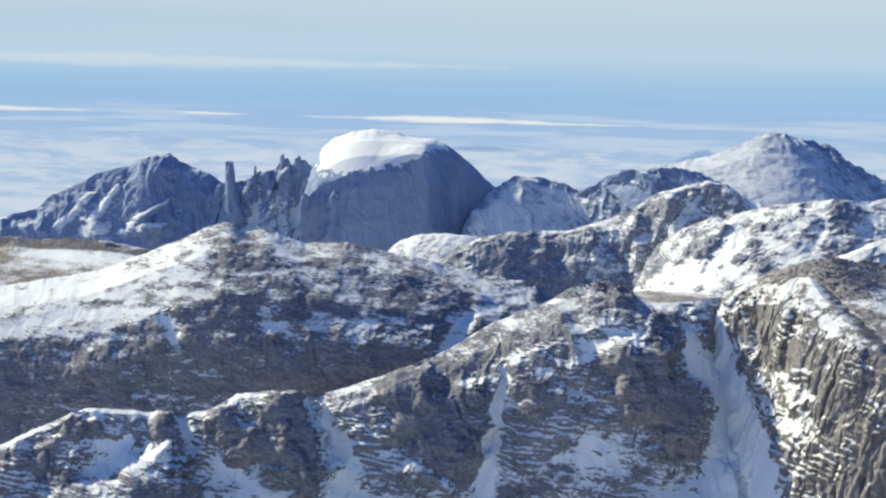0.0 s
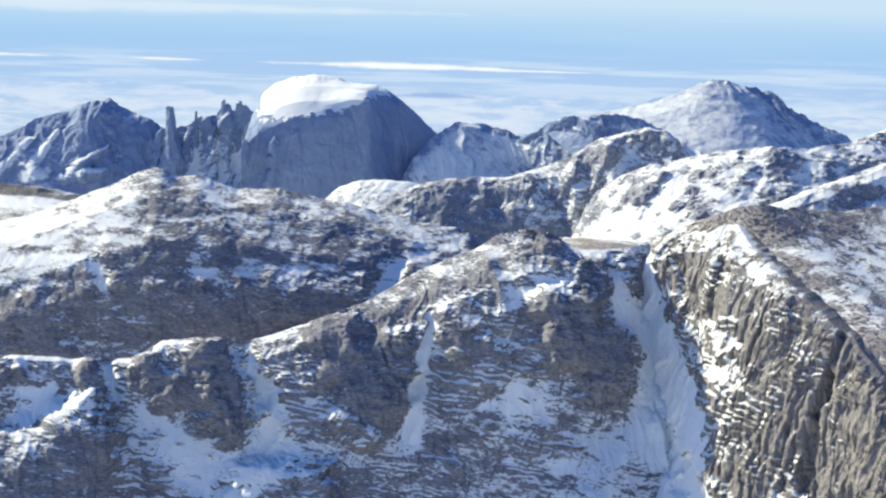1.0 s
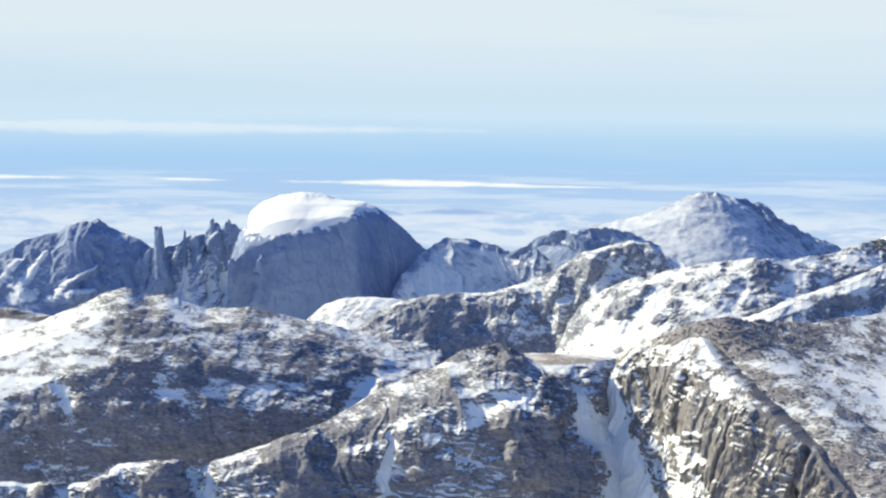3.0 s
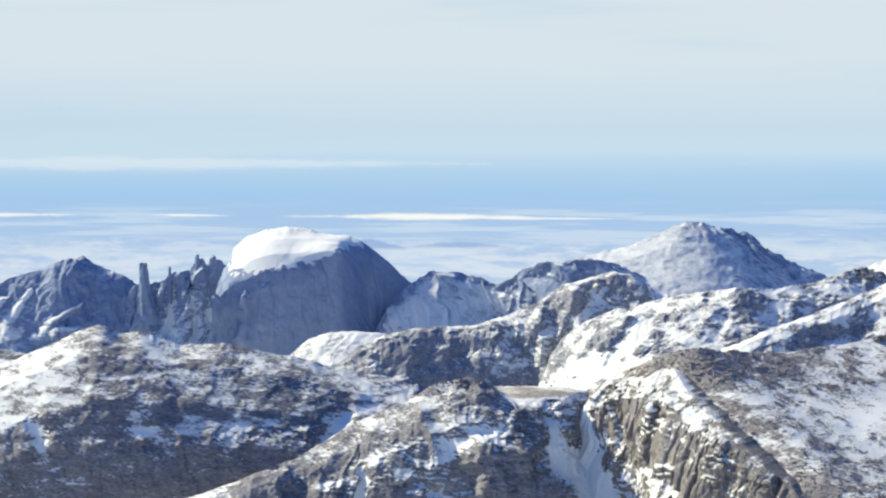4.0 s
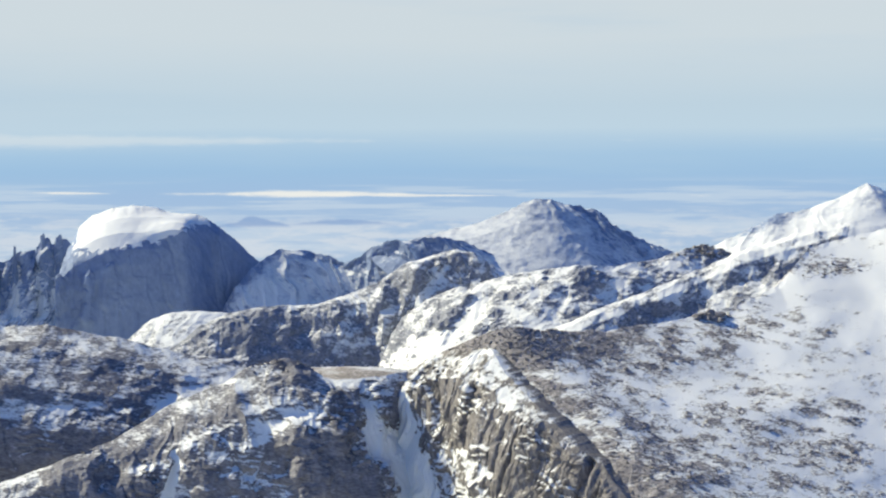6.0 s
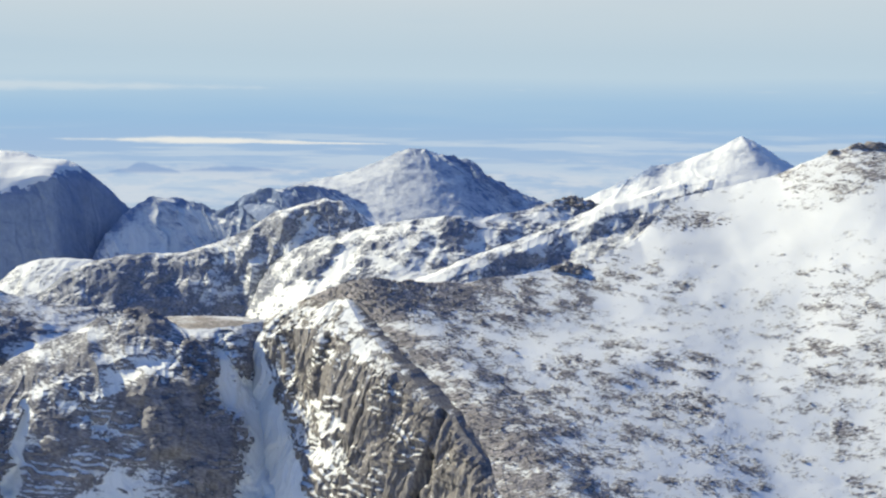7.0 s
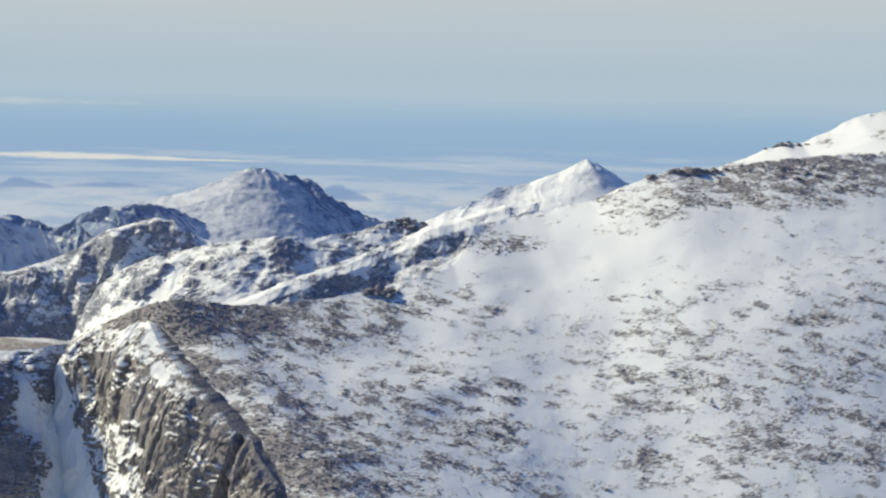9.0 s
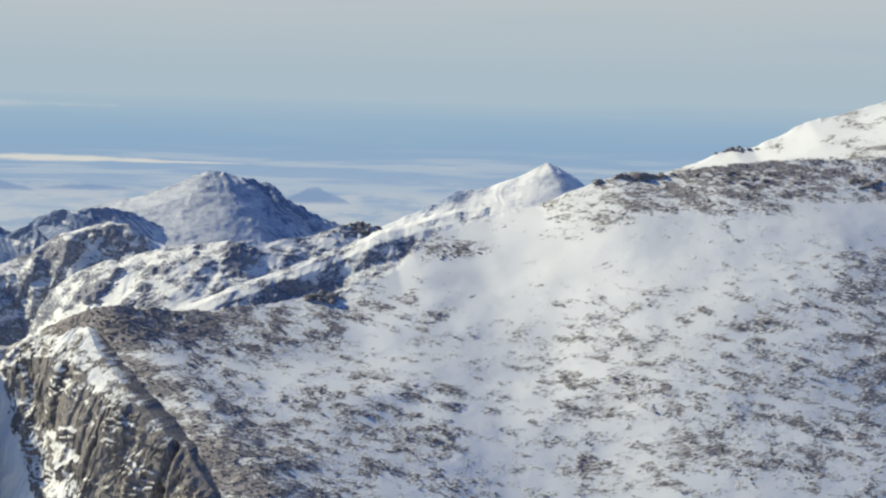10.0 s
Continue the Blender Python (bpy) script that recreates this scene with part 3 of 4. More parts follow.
def rock_mesh(name, r, seed, flat=0.7, material=None, cuts=2):
    """An angular boulder about r metres in radius, sitting with its foot at the origin."""
    bm = bmesh.new()
    bmesh.ops.create_icosphere(bm, subdivisions=cuts, radius=1.0)
    rnd = random.Random(seed)
    planes = [(Vector((rnd.uniform(-1, 1), rnd.uniform(-1, 1), rnd.uniform(-0.4, 1))).normalized(), rnd.uniform(0.55, 0.9)) for _ in range(9)]
    sx, sy = rnd.uniform(0.8, 1.3), rnd.uniform(0.8, 1.3)
    for v in bm.verts:
        for n, d in planes:
            over = v.co.dot(n) - d
            if over > 0:
                v.co -= n * over
        v.co = Vector((v.co.x * sx * r, v.co.y * sy * r, (v.co.z * flat + 0.25) * r))
    me = bpy.data.meshes.new(name)
    bm.to_mesh(me)
    bm.free()
    me.materials.append(material)
    return me


def spire_mesh(name, height, base, tip, seed, material):
    """A standing granite pinnacle: slabs split by cracks, narrowing towards a broken tip."""
    rings, seg = 34, 22
    a, h = np.meshgrid(np.linspace(0, 2 * np.pi, seg, endpoint=False), np.linspace(0, 1, rings), indexing="xy")
    r = tip + (base * 1.15 - tip) * (1 - h) ** 1.7 + 0.25 * base * (1 - h)
    p = np.stack([np.cos(a) * 1.2, np.sin(a) * 1.2, h * height / base * 0.35 + seed * 7], -1)
    split = np.abs(np.sin(a * 2.5 + seed + 0.8 * fbm(p, 1.2, 2, seed=seed + 9)))
    r = r * (0.85 + 0.4 * fbm(p, 1.1, 5, 0.6, seed) + 0.2 * np.minimum(split * 2, 1))
    step = np.floor(h * 6 + 1.2 * fbm(np.stack([np.cos(a), np.sin(a), 0 * a + seed], -1), 0.8, 2)) / 6
    r = r * (1.1 - 0.45 * np.clip(step, 0, 1))
    lean = ((seed * 7) % 5 - 2) * 0.03 * height * h
    P = np.stack([r * np.cos(a) + lean, r * np.sin(a), h * height * (1 + 0.07 * fbm(p * 2, 1.0, 3, seed=seed + 3) * h)], -1)
    verts = [tuple(v) for v in P.reshape(-1, 3)] + [(float(lean[-1, 0]), 0, height * 1.01)]
    faces = [(i * seg + j, i * seg + (j + 1) % seg, (i + 1) * seg + (j + 1) % seg, (i + 1) * seg + j) for i in range(rings - 1) for j in range(seg)]
    faces += [((rings - 1) * seg + j, (rings - 1) * seg + (j + 1) % seg, rings * seg) for j in range(seg)]
    me = bpy.data.meshes.new(name)
    me.from_pydata(verts, [], faces)
    me.update()
    me.materials.append(material)
    return me


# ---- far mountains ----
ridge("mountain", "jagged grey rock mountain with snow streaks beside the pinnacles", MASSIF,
      [(0, [(0, 0), (30, 25), (70, 95), (120, 170), (200, 300)])], [(0, 0), (60, 50), (150, 200)], 2.2, 130, 14, HAZY_FAR_ROCK,
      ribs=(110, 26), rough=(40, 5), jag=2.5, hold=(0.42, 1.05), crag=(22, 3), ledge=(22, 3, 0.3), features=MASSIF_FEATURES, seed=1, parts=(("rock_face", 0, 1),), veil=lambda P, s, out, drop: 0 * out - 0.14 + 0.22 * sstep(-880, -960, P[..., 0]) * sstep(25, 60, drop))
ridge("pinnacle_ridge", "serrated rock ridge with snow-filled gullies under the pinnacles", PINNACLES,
      [(0, [(0, 0), (12, 30), (40, 90), (90, 160), (160, 280)])], [(0, 0), (20, 60), (80, 200)], 1.8, 130, 16, HAZY_FAR_ROCK,
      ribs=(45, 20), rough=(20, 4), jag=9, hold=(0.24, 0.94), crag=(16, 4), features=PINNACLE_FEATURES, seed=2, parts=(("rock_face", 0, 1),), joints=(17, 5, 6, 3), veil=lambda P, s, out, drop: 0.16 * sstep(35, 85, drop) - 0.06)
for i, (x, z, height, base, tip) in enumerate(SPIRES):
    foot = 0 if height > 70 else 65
    sp = new("rock_pinnacle", spire_mesh("rock_pinnacle", height + foot, base, tip, i + 2, HAZY_FAR_ROCK))
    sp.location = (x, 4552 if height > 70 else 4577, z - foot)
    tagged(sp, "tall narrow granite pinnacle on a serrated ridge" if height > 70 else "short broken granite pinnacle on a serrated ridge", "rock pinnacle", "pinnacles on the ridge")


def dome_snow(P, s, out, drop):
    """The cap ends along a ragged line that climbs towards the eastern edge; specks of snow hang on below it."""
    rim = np.interp(P[..., 0], [-525, -506, -495, -409, -345, -295, -255, -240], [530, 480, 443, 446, 459, 480, 497, 530]) + 10 * fbm(P, 18, 5, 0.6, seed=41)
    below = rim - P[..., 2]
    return 1.0 * sstep(5, -5, below) - 0.5 + 0.5 * sstep(0.2, 0.5, fbm(P * np.array([1, 1, 0.7]), 13, 4, seed=42)) * sstep(80, 0, below)


CAP = [(0, 0), (60, 16), (115, 44), (150, 76), (158, 104), (168, 200), (185, 320)]
BROW = [(0, 0), (50, 6), (95, 15), (122, 28), (130, 70), (142, 180), (165, 320)]
WALL = [(0, 0), (12, 4), (24, 14), (34, 40), (50, 100), (75, 200), (120, 320)]
FLANK = [(0, 0), (8, 5), (16, 20), (26, 60), (36, 120), (50, 220), (70, 320)]
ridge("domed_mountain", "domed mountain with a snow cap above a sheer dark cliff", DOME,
      [(0, CAP), (0.35, CAP), (0.53, BROW), (0.67, WALL), (0.8, FLANK), (1, FLANK)], [(0, 0), (60, 40), (140, 240)], 1.9, 170, 16, HAZY_FAR_ROCK,
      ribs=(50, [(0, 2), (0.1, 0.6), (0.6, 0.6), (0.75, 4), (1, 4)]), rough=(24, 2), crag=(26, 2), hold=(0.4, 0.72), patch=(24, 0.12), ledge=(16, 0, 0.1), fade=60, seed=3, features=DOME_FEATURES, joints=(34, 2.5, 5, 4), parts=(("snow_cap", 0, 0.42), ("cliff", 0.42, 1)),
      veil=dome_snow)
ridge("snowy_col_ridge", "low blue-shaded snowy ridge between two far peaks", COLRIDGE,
      [(0, [(0, 0), (30, 25), (80, 80), (160, 150), (240, 240)])], [(0, 0), (60, 50), (150, 200)], 2.0, 110, 16, HAZY_FAR_ROCK,
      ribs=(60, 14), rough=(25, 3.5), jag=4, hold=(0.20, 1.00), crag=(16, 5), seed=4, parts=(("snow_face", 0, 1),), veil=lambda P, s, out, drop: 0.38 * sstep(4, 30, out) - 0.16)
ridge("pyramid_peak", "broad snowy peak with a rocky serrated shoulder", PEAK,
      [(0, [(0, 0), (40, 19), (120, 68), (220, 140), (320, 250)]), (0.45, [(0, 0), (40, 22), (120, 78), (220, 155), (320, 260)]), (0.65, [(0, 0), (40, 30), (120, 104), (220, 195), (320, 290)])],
      [(0, 0), (60, 50), (150, 200)], 1.7, 160, 16, HAZY_FAR_ROCK,
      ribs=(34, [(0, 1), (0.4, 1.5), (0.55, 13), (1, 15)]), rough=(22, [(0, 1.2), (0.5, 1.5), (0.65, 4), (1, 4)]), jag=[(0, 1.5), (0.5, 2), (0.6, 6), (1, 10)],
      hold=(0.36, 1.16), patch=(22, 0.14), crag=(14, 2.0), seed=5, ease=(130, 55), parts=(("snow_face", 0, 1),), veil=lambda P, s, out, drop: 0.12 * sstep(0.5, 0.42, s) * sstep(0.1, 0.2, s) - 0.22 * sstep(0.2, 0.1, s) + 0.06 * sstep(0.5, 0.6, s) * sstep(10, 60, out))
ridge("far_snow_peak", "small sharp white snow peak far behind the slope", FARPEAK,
      [(0, [(0, 0), (40, 22), (120, 70), (220, 150)])], [(0, 0), (60, 50), (130, 160)], 2.0, 100, 16, HAZY_FAR_ROCK,
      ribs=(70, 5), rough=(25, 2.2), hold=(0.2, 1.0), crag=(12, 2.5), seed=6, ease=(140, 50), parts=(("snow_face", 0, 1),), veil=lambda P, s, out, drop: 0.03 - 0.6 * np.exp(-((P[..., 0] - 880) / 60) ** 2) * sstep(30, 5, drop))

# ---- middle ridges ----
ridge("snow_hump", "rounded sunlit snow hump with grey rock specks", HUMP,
      [(0, [(0, 0), (40, 14), (90, 45), (150, 100), (220, 180)])], [(0, 0), (60, 30), (150, 120)], 1.8, 90, 16, HAZY_MID_ROCK,
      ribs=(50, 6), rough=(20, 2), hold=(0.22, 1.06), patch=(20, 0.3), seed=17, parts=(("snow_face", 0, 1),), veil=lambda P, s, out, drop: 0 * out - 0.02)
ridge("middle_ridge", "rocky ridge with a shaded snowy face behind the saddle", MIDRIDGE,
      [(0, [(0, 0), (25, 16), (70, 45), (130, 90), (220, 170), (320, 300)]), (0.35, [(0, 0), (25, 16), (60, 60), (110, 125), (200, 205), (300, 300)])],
      [(0, 0), (60, 40), (150, 160)], 1.9, 160, 14, HAZY_MID_ROCK,
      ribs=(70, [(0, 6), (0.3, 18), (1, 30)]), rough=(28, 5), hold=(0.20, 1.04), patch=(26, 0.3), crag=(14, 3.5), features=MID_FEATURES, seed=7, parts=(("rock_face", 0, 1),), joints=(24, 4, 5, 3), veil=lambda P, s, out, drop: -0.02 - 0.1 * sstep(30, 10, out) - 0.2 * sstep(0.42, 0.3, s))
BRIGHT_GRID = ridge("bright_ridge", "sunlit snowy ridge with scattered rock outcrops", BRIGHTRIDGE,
      [(0, [(0, 0), (40, 25), (110, 80), (200, 140), (300, 240)])], [(0, 0), (60, 40), (150, 160)], 1.8, 145, 14, HAZY_MID_ROCK,
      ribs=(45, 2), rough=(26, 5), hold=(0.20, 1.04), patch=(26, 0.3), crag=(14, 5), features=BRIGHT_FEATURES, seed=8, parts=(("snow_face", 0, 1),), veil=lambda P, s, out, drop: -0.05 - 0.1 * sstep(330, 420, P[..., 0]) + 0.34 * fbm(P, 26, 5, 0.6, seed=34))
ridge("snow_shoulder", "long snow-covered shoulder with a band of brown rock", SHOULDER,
      [(0, [(0, 0), (14, 5), (28, 16), (44, 40), (100, 82), (180, 150), (300, 300)])], [(0, 0), (60, 20), (150, 80), (260, 300)], 1.2, 130, 20, HAZY_MID_ROCK,
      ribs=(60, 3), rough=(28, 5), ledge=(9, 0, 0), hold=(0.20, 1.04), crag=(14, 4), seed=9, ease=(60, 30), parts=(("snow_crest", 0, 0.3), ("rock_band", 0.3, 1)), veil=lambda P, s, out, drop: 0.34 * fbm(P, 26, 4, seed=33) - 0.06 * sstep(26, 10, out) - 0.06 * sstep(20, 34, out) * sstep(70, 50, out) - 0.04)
ridge("dark_plateau", "dark bare plateau with thin snow", PLATEAU,
      [(0, [(0, 0), (10, 6), (22, 13), (110, 32), (220, 62), (330, 170)])], [(0, 0), (150, 30), (300, 120)], 1.8, 110, 20, TUNDRA,
      ribs=(60, 1.5), rough=(24, 1.5), hold=(0.7, 1.2), patch=(22, 0.42, 0.22, 0.0), seed=10, veil=lambda P, s, out, drop: 0.05 - 0.35 * bump(out, 14, 9))
ridge("left_ridge", "snow-topped ridge with a dark shaded cliff below", LEFTRIDGE,
      [(0, [(0, 0), (80, 34), (120, 62), (140, 100), (175, 180), (230, 290), (280, 360)]), (0.45, [(0, 0), (60, 25), (120, 72), (150, 110), (175, 170), (220, 270), (280, 360)]),
       (0.8, [(0, 0), (60, 22), (120, 60), (160, 100), (180, 140), (220, 230), (280, 330)])],
      [(0, 0), (80, 15), (200, 80)], 1.5, 215, 16, NEAR_ROCK,
      ribs=(45, 2), rough=(20, 1.8), hold=(0.26, 1.10), patch=(10, 0.34, 0.33, 0.06), fade=40, crag=(10, 1.0), seed=11, ease=(90, 60), features=LEFT_FEATURES, joints=(24, 2.5, 4, 2.2), ledge=(8, 3.2, 0.1, 0.25), parts=(("snow_crest", 0, 0.3), ("cliff", 0.3, 1)),
      veil=lambda P, s, out, drop: 0.06 * bump(s, 0.2, 0.22) * sstep(90, 40, drop) - 0.05 - 0.2 * sstep(0.42, 0.56, s) * sstep(110, 60, drop) - 0.03 * sstep(70, 100, drop) + 0.05 * sstep(110, 160, drop))

# ---- near mountain ----
SHELF = [(0, 0), (26, 15), (42, 30), (56, 85), (74, 150), (110, 250), (150, 300)]
STEEP = [(0, 0), (12, 6), (22, 28), (40, 85), (60, 150), (108, 250), (150, 300)]
ridge("saddle_plateau", "flat brown grassy saddle with thin snow", SADDLE,
      [(0, [(0, 0), (100, -3), (160, -3), (186, 1), (205, 20), (230, 70)])], [(0, 0), (60, 20), (150, 100)], 1.5, 90, 16, TUNDRA,
      ribs=(60, 1), rough=(20, 0.6), ledge=(9, 0, 0), jag=0.5, hold=(0.8, 1.5), patch=(16, 0.45, 0.25, 0.0), seed=12)
BUTTRESS_GRID = ridge("rock_buttress", "dark banded rock buttress dusted with snow", BUTTRESS,
      [(0, [(0, 0), (8, 3), (20, 18), (42, 62), (72, 110), (112, 185), (160, 262), (280, 360)]), (0.43, [(0, 0), (8, 3), (20, 18), (42, 62), (72, 110), (112, 185), (160, 262), (280, 360)]),
       (0.52, [(0, 0), (12, 4), (30, 16), (50, 45), (80, 100), (118, 172), (168, 252), (280, 350)]), (0.76, [(0, 0), (30, 12), (62, 32), (80, 60), (105, 120), (140, 195), (188, 268), (290, 350)]),
       (0.89, [(0, 0), (24, 10), (45, 26), (66, 60), (90, 115), (118, 188), (165, 260), (280, 345)]),
       (0.955, [(0, 0), (8, 8), (14, 26), (24, 58), (66, 105), (104, 165), (150, 245), (280, 345)]), (1, [(0, 0), (6, 10), (10, 28), (18, 60), (34, 110), (78, 168), (125, 245), (260, 345)])],
      [(0, 0), (60, 18), (160, 110)], 1.15, 300, 16, NEAR_ROCK,
      ribs=(40, 7), rough=(22, 2), ledge=(7, 3.8, 0.12, 0.25), hold=(0.12, 0.96), patch=(15, 0.3, 0.42, 0.1), fade=16, crag=(10, 1.3), seed=13, features=BUTTRESS_RIBS + BUTTRESS_GULLIES + BUTTRESS_DRIFTS + BUTTRESS_SPURS, joints=(19, 3.5, 5, 2.2), ease=(60, 30),
      parts=(("snow_crest", 0, 0.12), ("cliff", 0.12, 1)), veil=lambda P, s, out, drop: -0.2 * sstep(60, 25, out) * sstep(0.5, 0.6, s) * sstep(0.96, 0.9, s) - 0.03 * sstep(15, 35, drop) - 0.12 * sstep(0.38, 0.5, s) * sstep(75, 45, out))


def cliff_snow(P, s, out, drop):
    """Snow on the cliff: a full couloir along its shaded foot, thin cover along the crest and the sheer end."""
    edge = P[..., 0] - np.interp(P[..., 2], [240, 252, 287, 319, 339, 361, 385], [126, 121, 110, 99, 94, 87, 74]) + 7 * fbm(P, 12, 4, 0.6, seed=51)
    k = 0.9 * sstep(5, -5, edge) * sstep(385, 368, P[..., 2]) + 0.03 * sstep(0.5, 0.35, s)
    k = k - 0.16 * sstep(30, 70, drop) * sstep(0.4, 0.55, s) - 0.08 * bump(s, 0.2, 0.11) * sstep(45, 25, drop)
    k = k - 0.15 * sstep(0.45, 0.55, s) * sstep(40, 20, drop)
    k = k - 0.28 * sstep(0.08, 0.4, fbm(P * np.array([1, 1, 1.6]), 11, 5, 0.6, seed=52)) * sstep(50, 30, out)
    return k - 0.25 * sstep(24, 10, out) * (1 - 0.5 * bump(s, 0.41, 0.08)) - 0.35 * sstep(0, -5, out)


ridge("sunlit_cliff", "sunlit grey-brown cliff with snow ledges and cracks", SPUR,
      [(0, STEEP), (0.08, SHELF), (0.26, SHELF), (0.36, [(0, 0), (22, 14), (36, 36), (52, 85), (70, 150), (112, 250), (150, 300)]), (0.5, [(0, 0), (18, 13), (30, 33), (46, 85), (64, 150), (110, 250), (150, 300)]), (0.62, STEEP), (1, STEEP)], [(0, 0), (8, 0), (20, -1), (40, 6), (60, 50)], 1.0, 260, 8, CLIFF_ROCK,
      ribs=(17, [(0, 8), (0.3, 8), (0.36, 2), (0.46, 2), (0.52, 8), (1, 8)]), rough=(18, 1.6), ledge=(7.5, 4.6, 0.2, 0.05), hold=(0.2, 0.95), jag=0.6, patch=(12, 0.34), crag=(8, 0.8), joints=(14, 3.8, 8, 1.9), fade=16, seed=14, features=SPUR_FEATURES, ease=(40, 25), parts=(("cliff", 0, 1),),
      veil=cliff_snow)


def slope_rocks(P, s, out, drop):
    """Where the wind has bared the slope: more towards the cliff and the foot, and a grey band along its brow."""
    k = -0.15 - 0.26 * sstep(600, 330, P[..., 0]) - (0.05 + 0.04 * sstep(400, 500, P[..., 0])) * sstep(50, 130, drop) - 0.07 * sstep(560, 700, P[..., 0]) * sstep(70, 110, drop)
    k = k - 0.32 * sstep(62, 25, drop) * sstep(600, 780, P[..., 0]) + 0.13 * bump(drop, 60, 35) * sstep(480, 600, P[..., 0])
    k = k + 0.13 * fbm(P, 75, 4, 0.55, seed=32)
    # behind the cliff's edge the ground is all frost-split stone
    k = k - 0.10 * sstep(150, 20, ((P[..., 0] - 166) * 298 + (P[..., 1] - 2228) * 131) / 325)
    return 0.8 * k + 0.08 - 0.35 * np.exp(-((P[..., 0] - 560) / 35) ** 2 - ((P[..., 2] - 487) / 9) ** 2) - 0.11 * sstep(40, 10, drop) * sstep(520, 420, P[..., 0]) - 0.05 * sstep(70, 20, drop) * sstep(340, 240, P[..., 0])


def slope_shape(P, s, out, drop):
    # the bends of the brow even out further down the slope
    Q = P
    for _ in range(2):
        pad = np.pad(Q, ((45, 45), (0, 0), (0, 0)), mode="edge")
        c = np.cumsum(np.concatenate([pad[:1] * 0, pad]), axis=0)
        Q = (c[91:] - c[:-91]) / 91
    w = (sstep(360, 440, P[..., 0]) * sstep(1000, 900, P[..., 0]) * sstep(50, 170, out))[..., None]
    P = P * (1 - w) + Q * w
    P[..., 2] += 3.6 * fbm(P * np.array([1, 1, 0.2]), 110, 3, seed=31) * sstep(30, 120, out)
    return P


SLOPE_GRID = ridge("snow_slope", "broad windswept snow slope strewn with rocks", SLOPE,
      [(0, [(0, 0), (80, 24), (160, 53), (250, 95), (340, 140), (530, 245), (620, 310)]), (0.03, [(0, 0), (80, 28), (155, 59), (250, 100), (340, 145), (530, 245), (620, 310)]), (0.06, [(0, 0), (100, 44), (254, 109), (340, 146), (530, 240), (620, 305)]), (0.13, [(0, 0), (100, 44), (254, 109), (340, 147), (530, 240), (620, 305)]), (0.26, [(0, 0), (100, 44), (254, 111), (340, 150), (530, 241), (620, 305)]), (1, [(0, 0), (60, 33), (200, 118), (340, 210), (530, 347), (620, 420)])], [(0, 0), (60, 15), (160, 70)], 1.5, 310, 14, SLOPE_ROCK,
      ribs=(90, 0), rough=(9, [(0, 0.6), (0.2, 0.45), (0.35, 0.4), (1, 0.5)]), ledge=(9, 0, 0), hold=(0.25, 0.95), patch=(7.5, 0.3, 0.36, -0.26), seed=15, ease=(80, 24), parts=(("snow_field", 0, 1),),
      shape=slope_shape, veil=slope_rocks)
SUMMIT_GRID = ridge("summit_ridge", "smooth white snow ridge rising to a summit", SUMMITRIDGE,
      [(0, [(0, 0), (60, 26), (200, 100), (300, 170)])], [(0, 0), (60, 20), (160, 100)], 2.2, 90, 14, SLOPE_ROCK,
      ribs=(90, 0), rough=(20, 1), ledge=(9, 0, 0), hold=(0.3, 0.9), patch=(16, 0.42, 0.35, 0.1), seed=16, ease=(120, 120), parts=(("snow_field", 0, 1),), veil=lambda P, s, out, drop: -0.1 * sstep(1000, 1090, P[..., 0]) - 0.02)


# ---- loose rock ----
ROCKS = [rock_mesh("boulder", 1.0, i, 0.75, BOULDER) for i in range(8)]


def nearest(grid, x, z):
    P = grid[0]
    i = np.argmin((P[..., 0] - x) ** 2 + (P[..., 2] - z) ** 2)
    return P.reshape(-1, 3)[i]


def outcrop(label, grid, x, z, wide, high, count, size, seed):
    """A heap of frost-split blocks standing out of the snow."""
    rnd = random.Random(seed)
    foot = nearest(grid, x, z)
    top = new("rock_outcrop")
    top.location = foot
    tagged(top, label, "rock outcrop", "rock outcrops on the ridges")
    for _ in range(count):
        u, v = rnd.gauss(0, 0.45), rnd.gauss(0, 0.45)
        p = nearest(grid, x + u * wide, z + v * high)
        r = size * rnd.uniform(0.45, 1.0) * (1 - 0.4 * min(1, abs(u)))
        ob = new("block", rnd.choice(ROCKS))
        ob.parent = top
        ob.matrix_basis = Matrix.LocRotScale(Vector(p) - Vector(foot) + Vector((0, 0, -0.15 * r)), Euler((rnd.uniform(-0.3, 0.3), rnd.uniform(-0.3, 0.3), rnd.uniform(0, 6.3))),
                                             (r * rnd.uniform(0.8, 1.5), r * rnd.uniform(0.8, 1.3), r * rnd.uniform(0.5, 1.0)))


outcrop("dark rocky tor on the brow of a snow slope", SLOPE_GRID, 398, 442, 26, 6, 20, 8, 1)
outcrop("dark broken rocks along the top of the cliff", SLOPE_GRID, 212, 425, 60, 16, 130, 3.2, 2)
outcrop("low patch of brown rocks in smooth snow", SLOPE_GRID, 556, 484, 46, 8, 26, 2.6, 3)
outcrop("dark rocky tor on the skyline of a snow slope", SLOPE_GRID, 768, 569, 46, 6, 30, 7.5, 4)
outcrop("brown rocks on the brow of a snow slope", SLOPE_GRID, 880, 570, 60, 8, 30, 4, 5)
outcrop("flat dark rocks on a snow ridge skyline", SUMMIT_GRID, 955, 600, 36, 4, 16, 5.2, 6)
outcrop("large dark rocks bedded in snow below the summit", SLOPE_GRID, 1024, 566, 34, 9, 24, 5.5, 9)
outcrop("dark rocky knob on a saddle, dusted with snow", BUTTRESS_GRID, -40, 401, 44, 12, 36, 3.0, 7)
outcrop("dark rock knob on a sunlit snowy ridge", BRIGHT_GRID, 575, 468, 64, 16, 44, 6.5, 8)


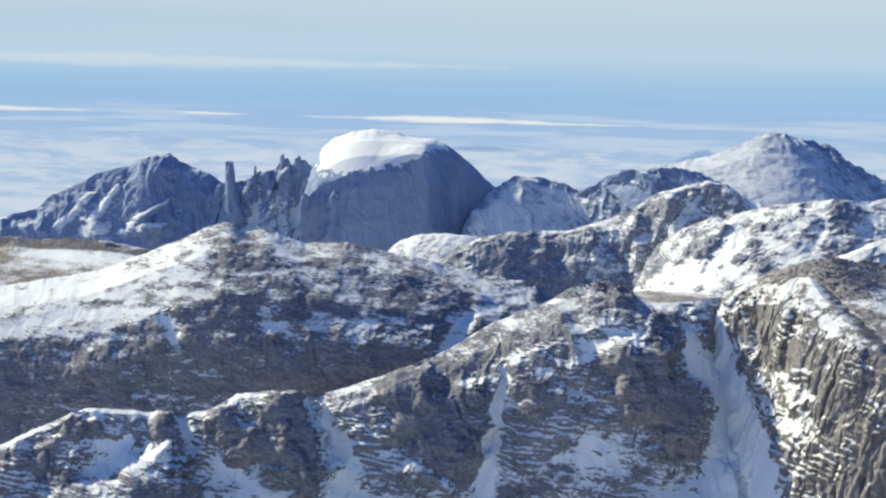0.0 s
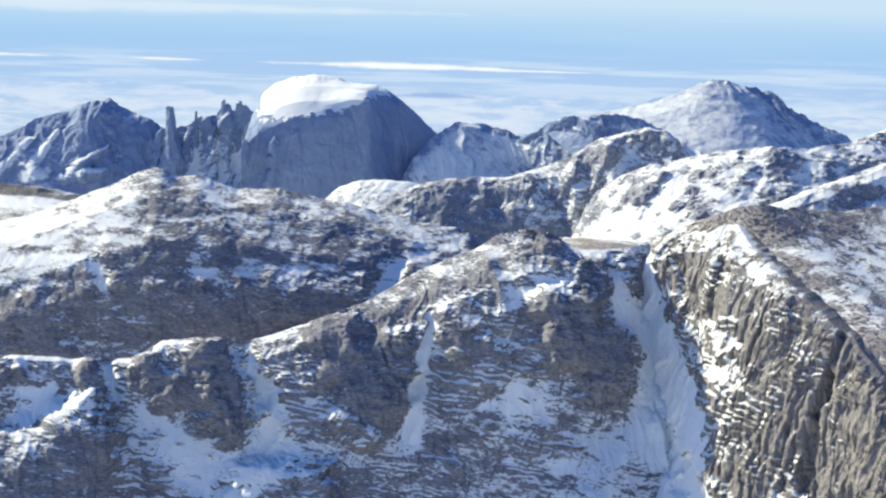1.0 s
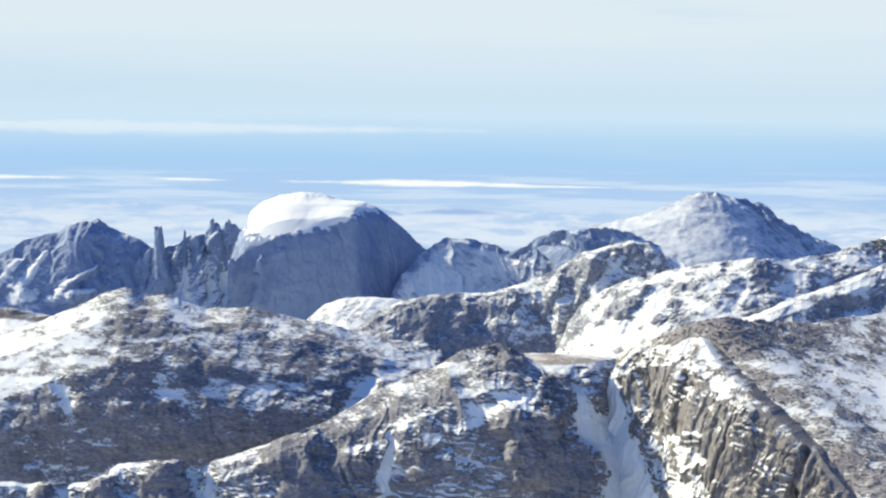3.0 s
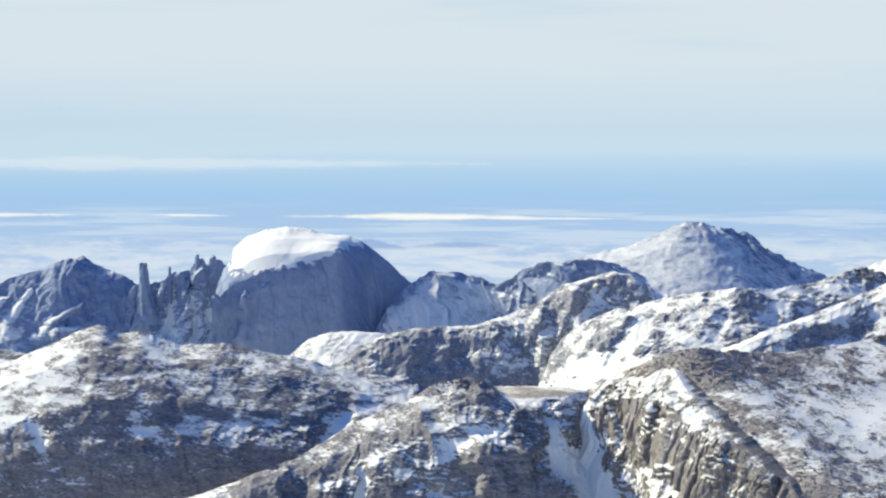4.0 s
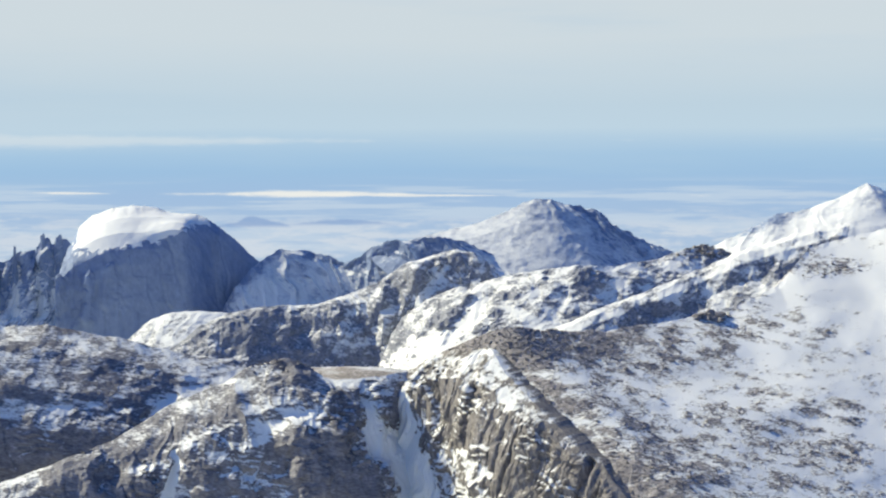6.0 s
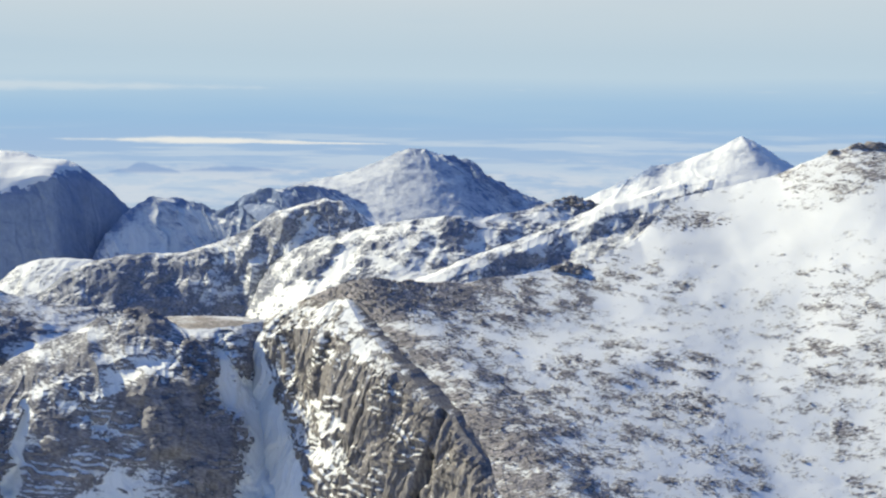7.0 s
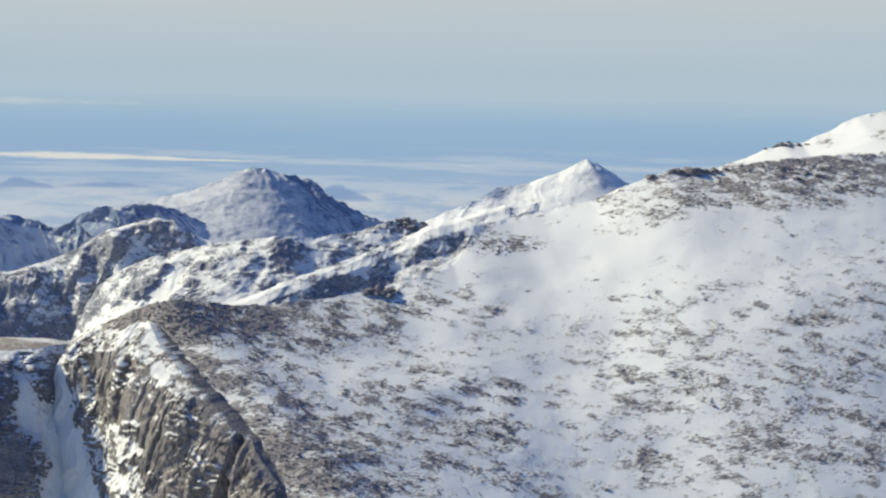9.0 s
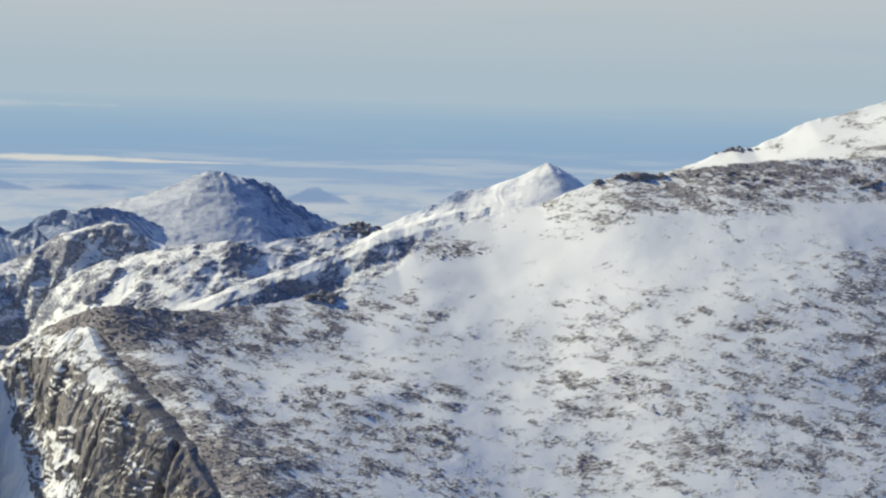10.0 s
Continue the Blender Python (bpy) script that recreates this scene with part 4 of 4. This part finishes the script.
def scatter(grid, parent, count, sizes, seed, limit, name="scree"):
    """Small stones lying where the snow is thin, as one heap."""
    P, snow = grid[0].reshape(-1, 3), grid[1].reshape(-1)
    rng = np.random.RandomState(seed)
    w = np.clip(limit - snow, 0, 0.6) ** 1.5 * (np.abs(grid[0][..., 2].reshape(-1)) > 0)
    pick = rng.choice(len(P), count, p=w / w.sum())
    bm = bmesh.new()
    bmesh.ops.create_icosphere(bm, subdivisions=1, radius=1.0)
    bv = np.array([v.co[:] for v in bm.verts])
    bf = np.array([[v.index for v in f.verts] for f in bm.faces])
    bm.free()
    r = sizes[0] + (sizes[1] - sizes[0]) * rng.rand(count) ** 2.5
    a = rng.rand(count) * 6.28
    jit = 1 + 0.5 * (rng.rand(count, len(bv), 1) - 0.5)
    v = bv[None] * jit * (r[:, None] * np.array([1.3, 0.9, 0.45]))[:, None]
    x = v[..., 0] * np.cos(a)[:, None] - v[..., 1] * np.sin(a)[:, None]
    y = v[..., 0] * np.sin(a)[:, None] + v[..., 1] * np.cos(a)[:, None]
    v = np.stack([x, y, v[..., 2] + 0.2 * r[:, None]], -1) + (P[pick] - np.array(parent.location))[:, None]
    f = bf[None] + (np.arange(count) * len(bv))[:, None, None]
    me = bpy.data.meshes.new(name)
    me.from_pydata(v.reshape(-1, 3), [], f.reshape(-1, 3).tolist())
    me.update()
    me.materials.append(BOULDER)
    ob = new(name, me)
    ob.parent = parent
    tagged(ob, "scattered brown stones", kind="stuff")


scatter(SLOPE_GRID, SLOPE_GRID[2], 14000, (0.5, 1.5), 3, 0.7)


def boulders(grid, parent, count, sizes, seed, limit):
    P, snow = grid[0].reshape(-1, 3), grid[1].reshape(-1)
    rng = np.random.RandomState(seed)
    w = np.clip(limit - snow, 0, 0.6)
    for i in rng.choice(len(P), count, p=w / w.sum()):
        ob = new("boulder", ROCKS[rng.randint(len(ROCKS))])
        ob.parent = parent
        r = sizes[0] + (sizes[1] - sizes[0]) * rng.rand() ** 2
        ob.matrix_basis = Matrix.LocRotScale(Vector(P[i]) - parent.location, Euler((0, 0, rng.rand() * 6.28)), (r * 1.3, r, r * 0.7))


boulders(SLOPE_GRID, SLOPE_GRID[2], 300, (1.2, 2.8), 5, 0.7)


# ---- ground ----
def ground():
    u, v = np.meshgrid(np.linspace(0, 1, 220), np.linspace(0, 1, 180), indexing="ij")
    x, y = (u - 0.5) * 16000, v * 14000 - 7000
    p = np.stack([x, y, 0 * x], -1)
    P = np.stack([x, y, 70 + 50 * fbm(p, 900, 5, seed=21)], -1)
    snow = 0.7 + 0.5 * fbm(P, 300, 5, seed=22)
    tagged(new("ground", grid_mesh("ground", P, snow, HAZY_MID_ROCK)), "snowy valley floor between the mountains", "ground", kind="structure")


ground()
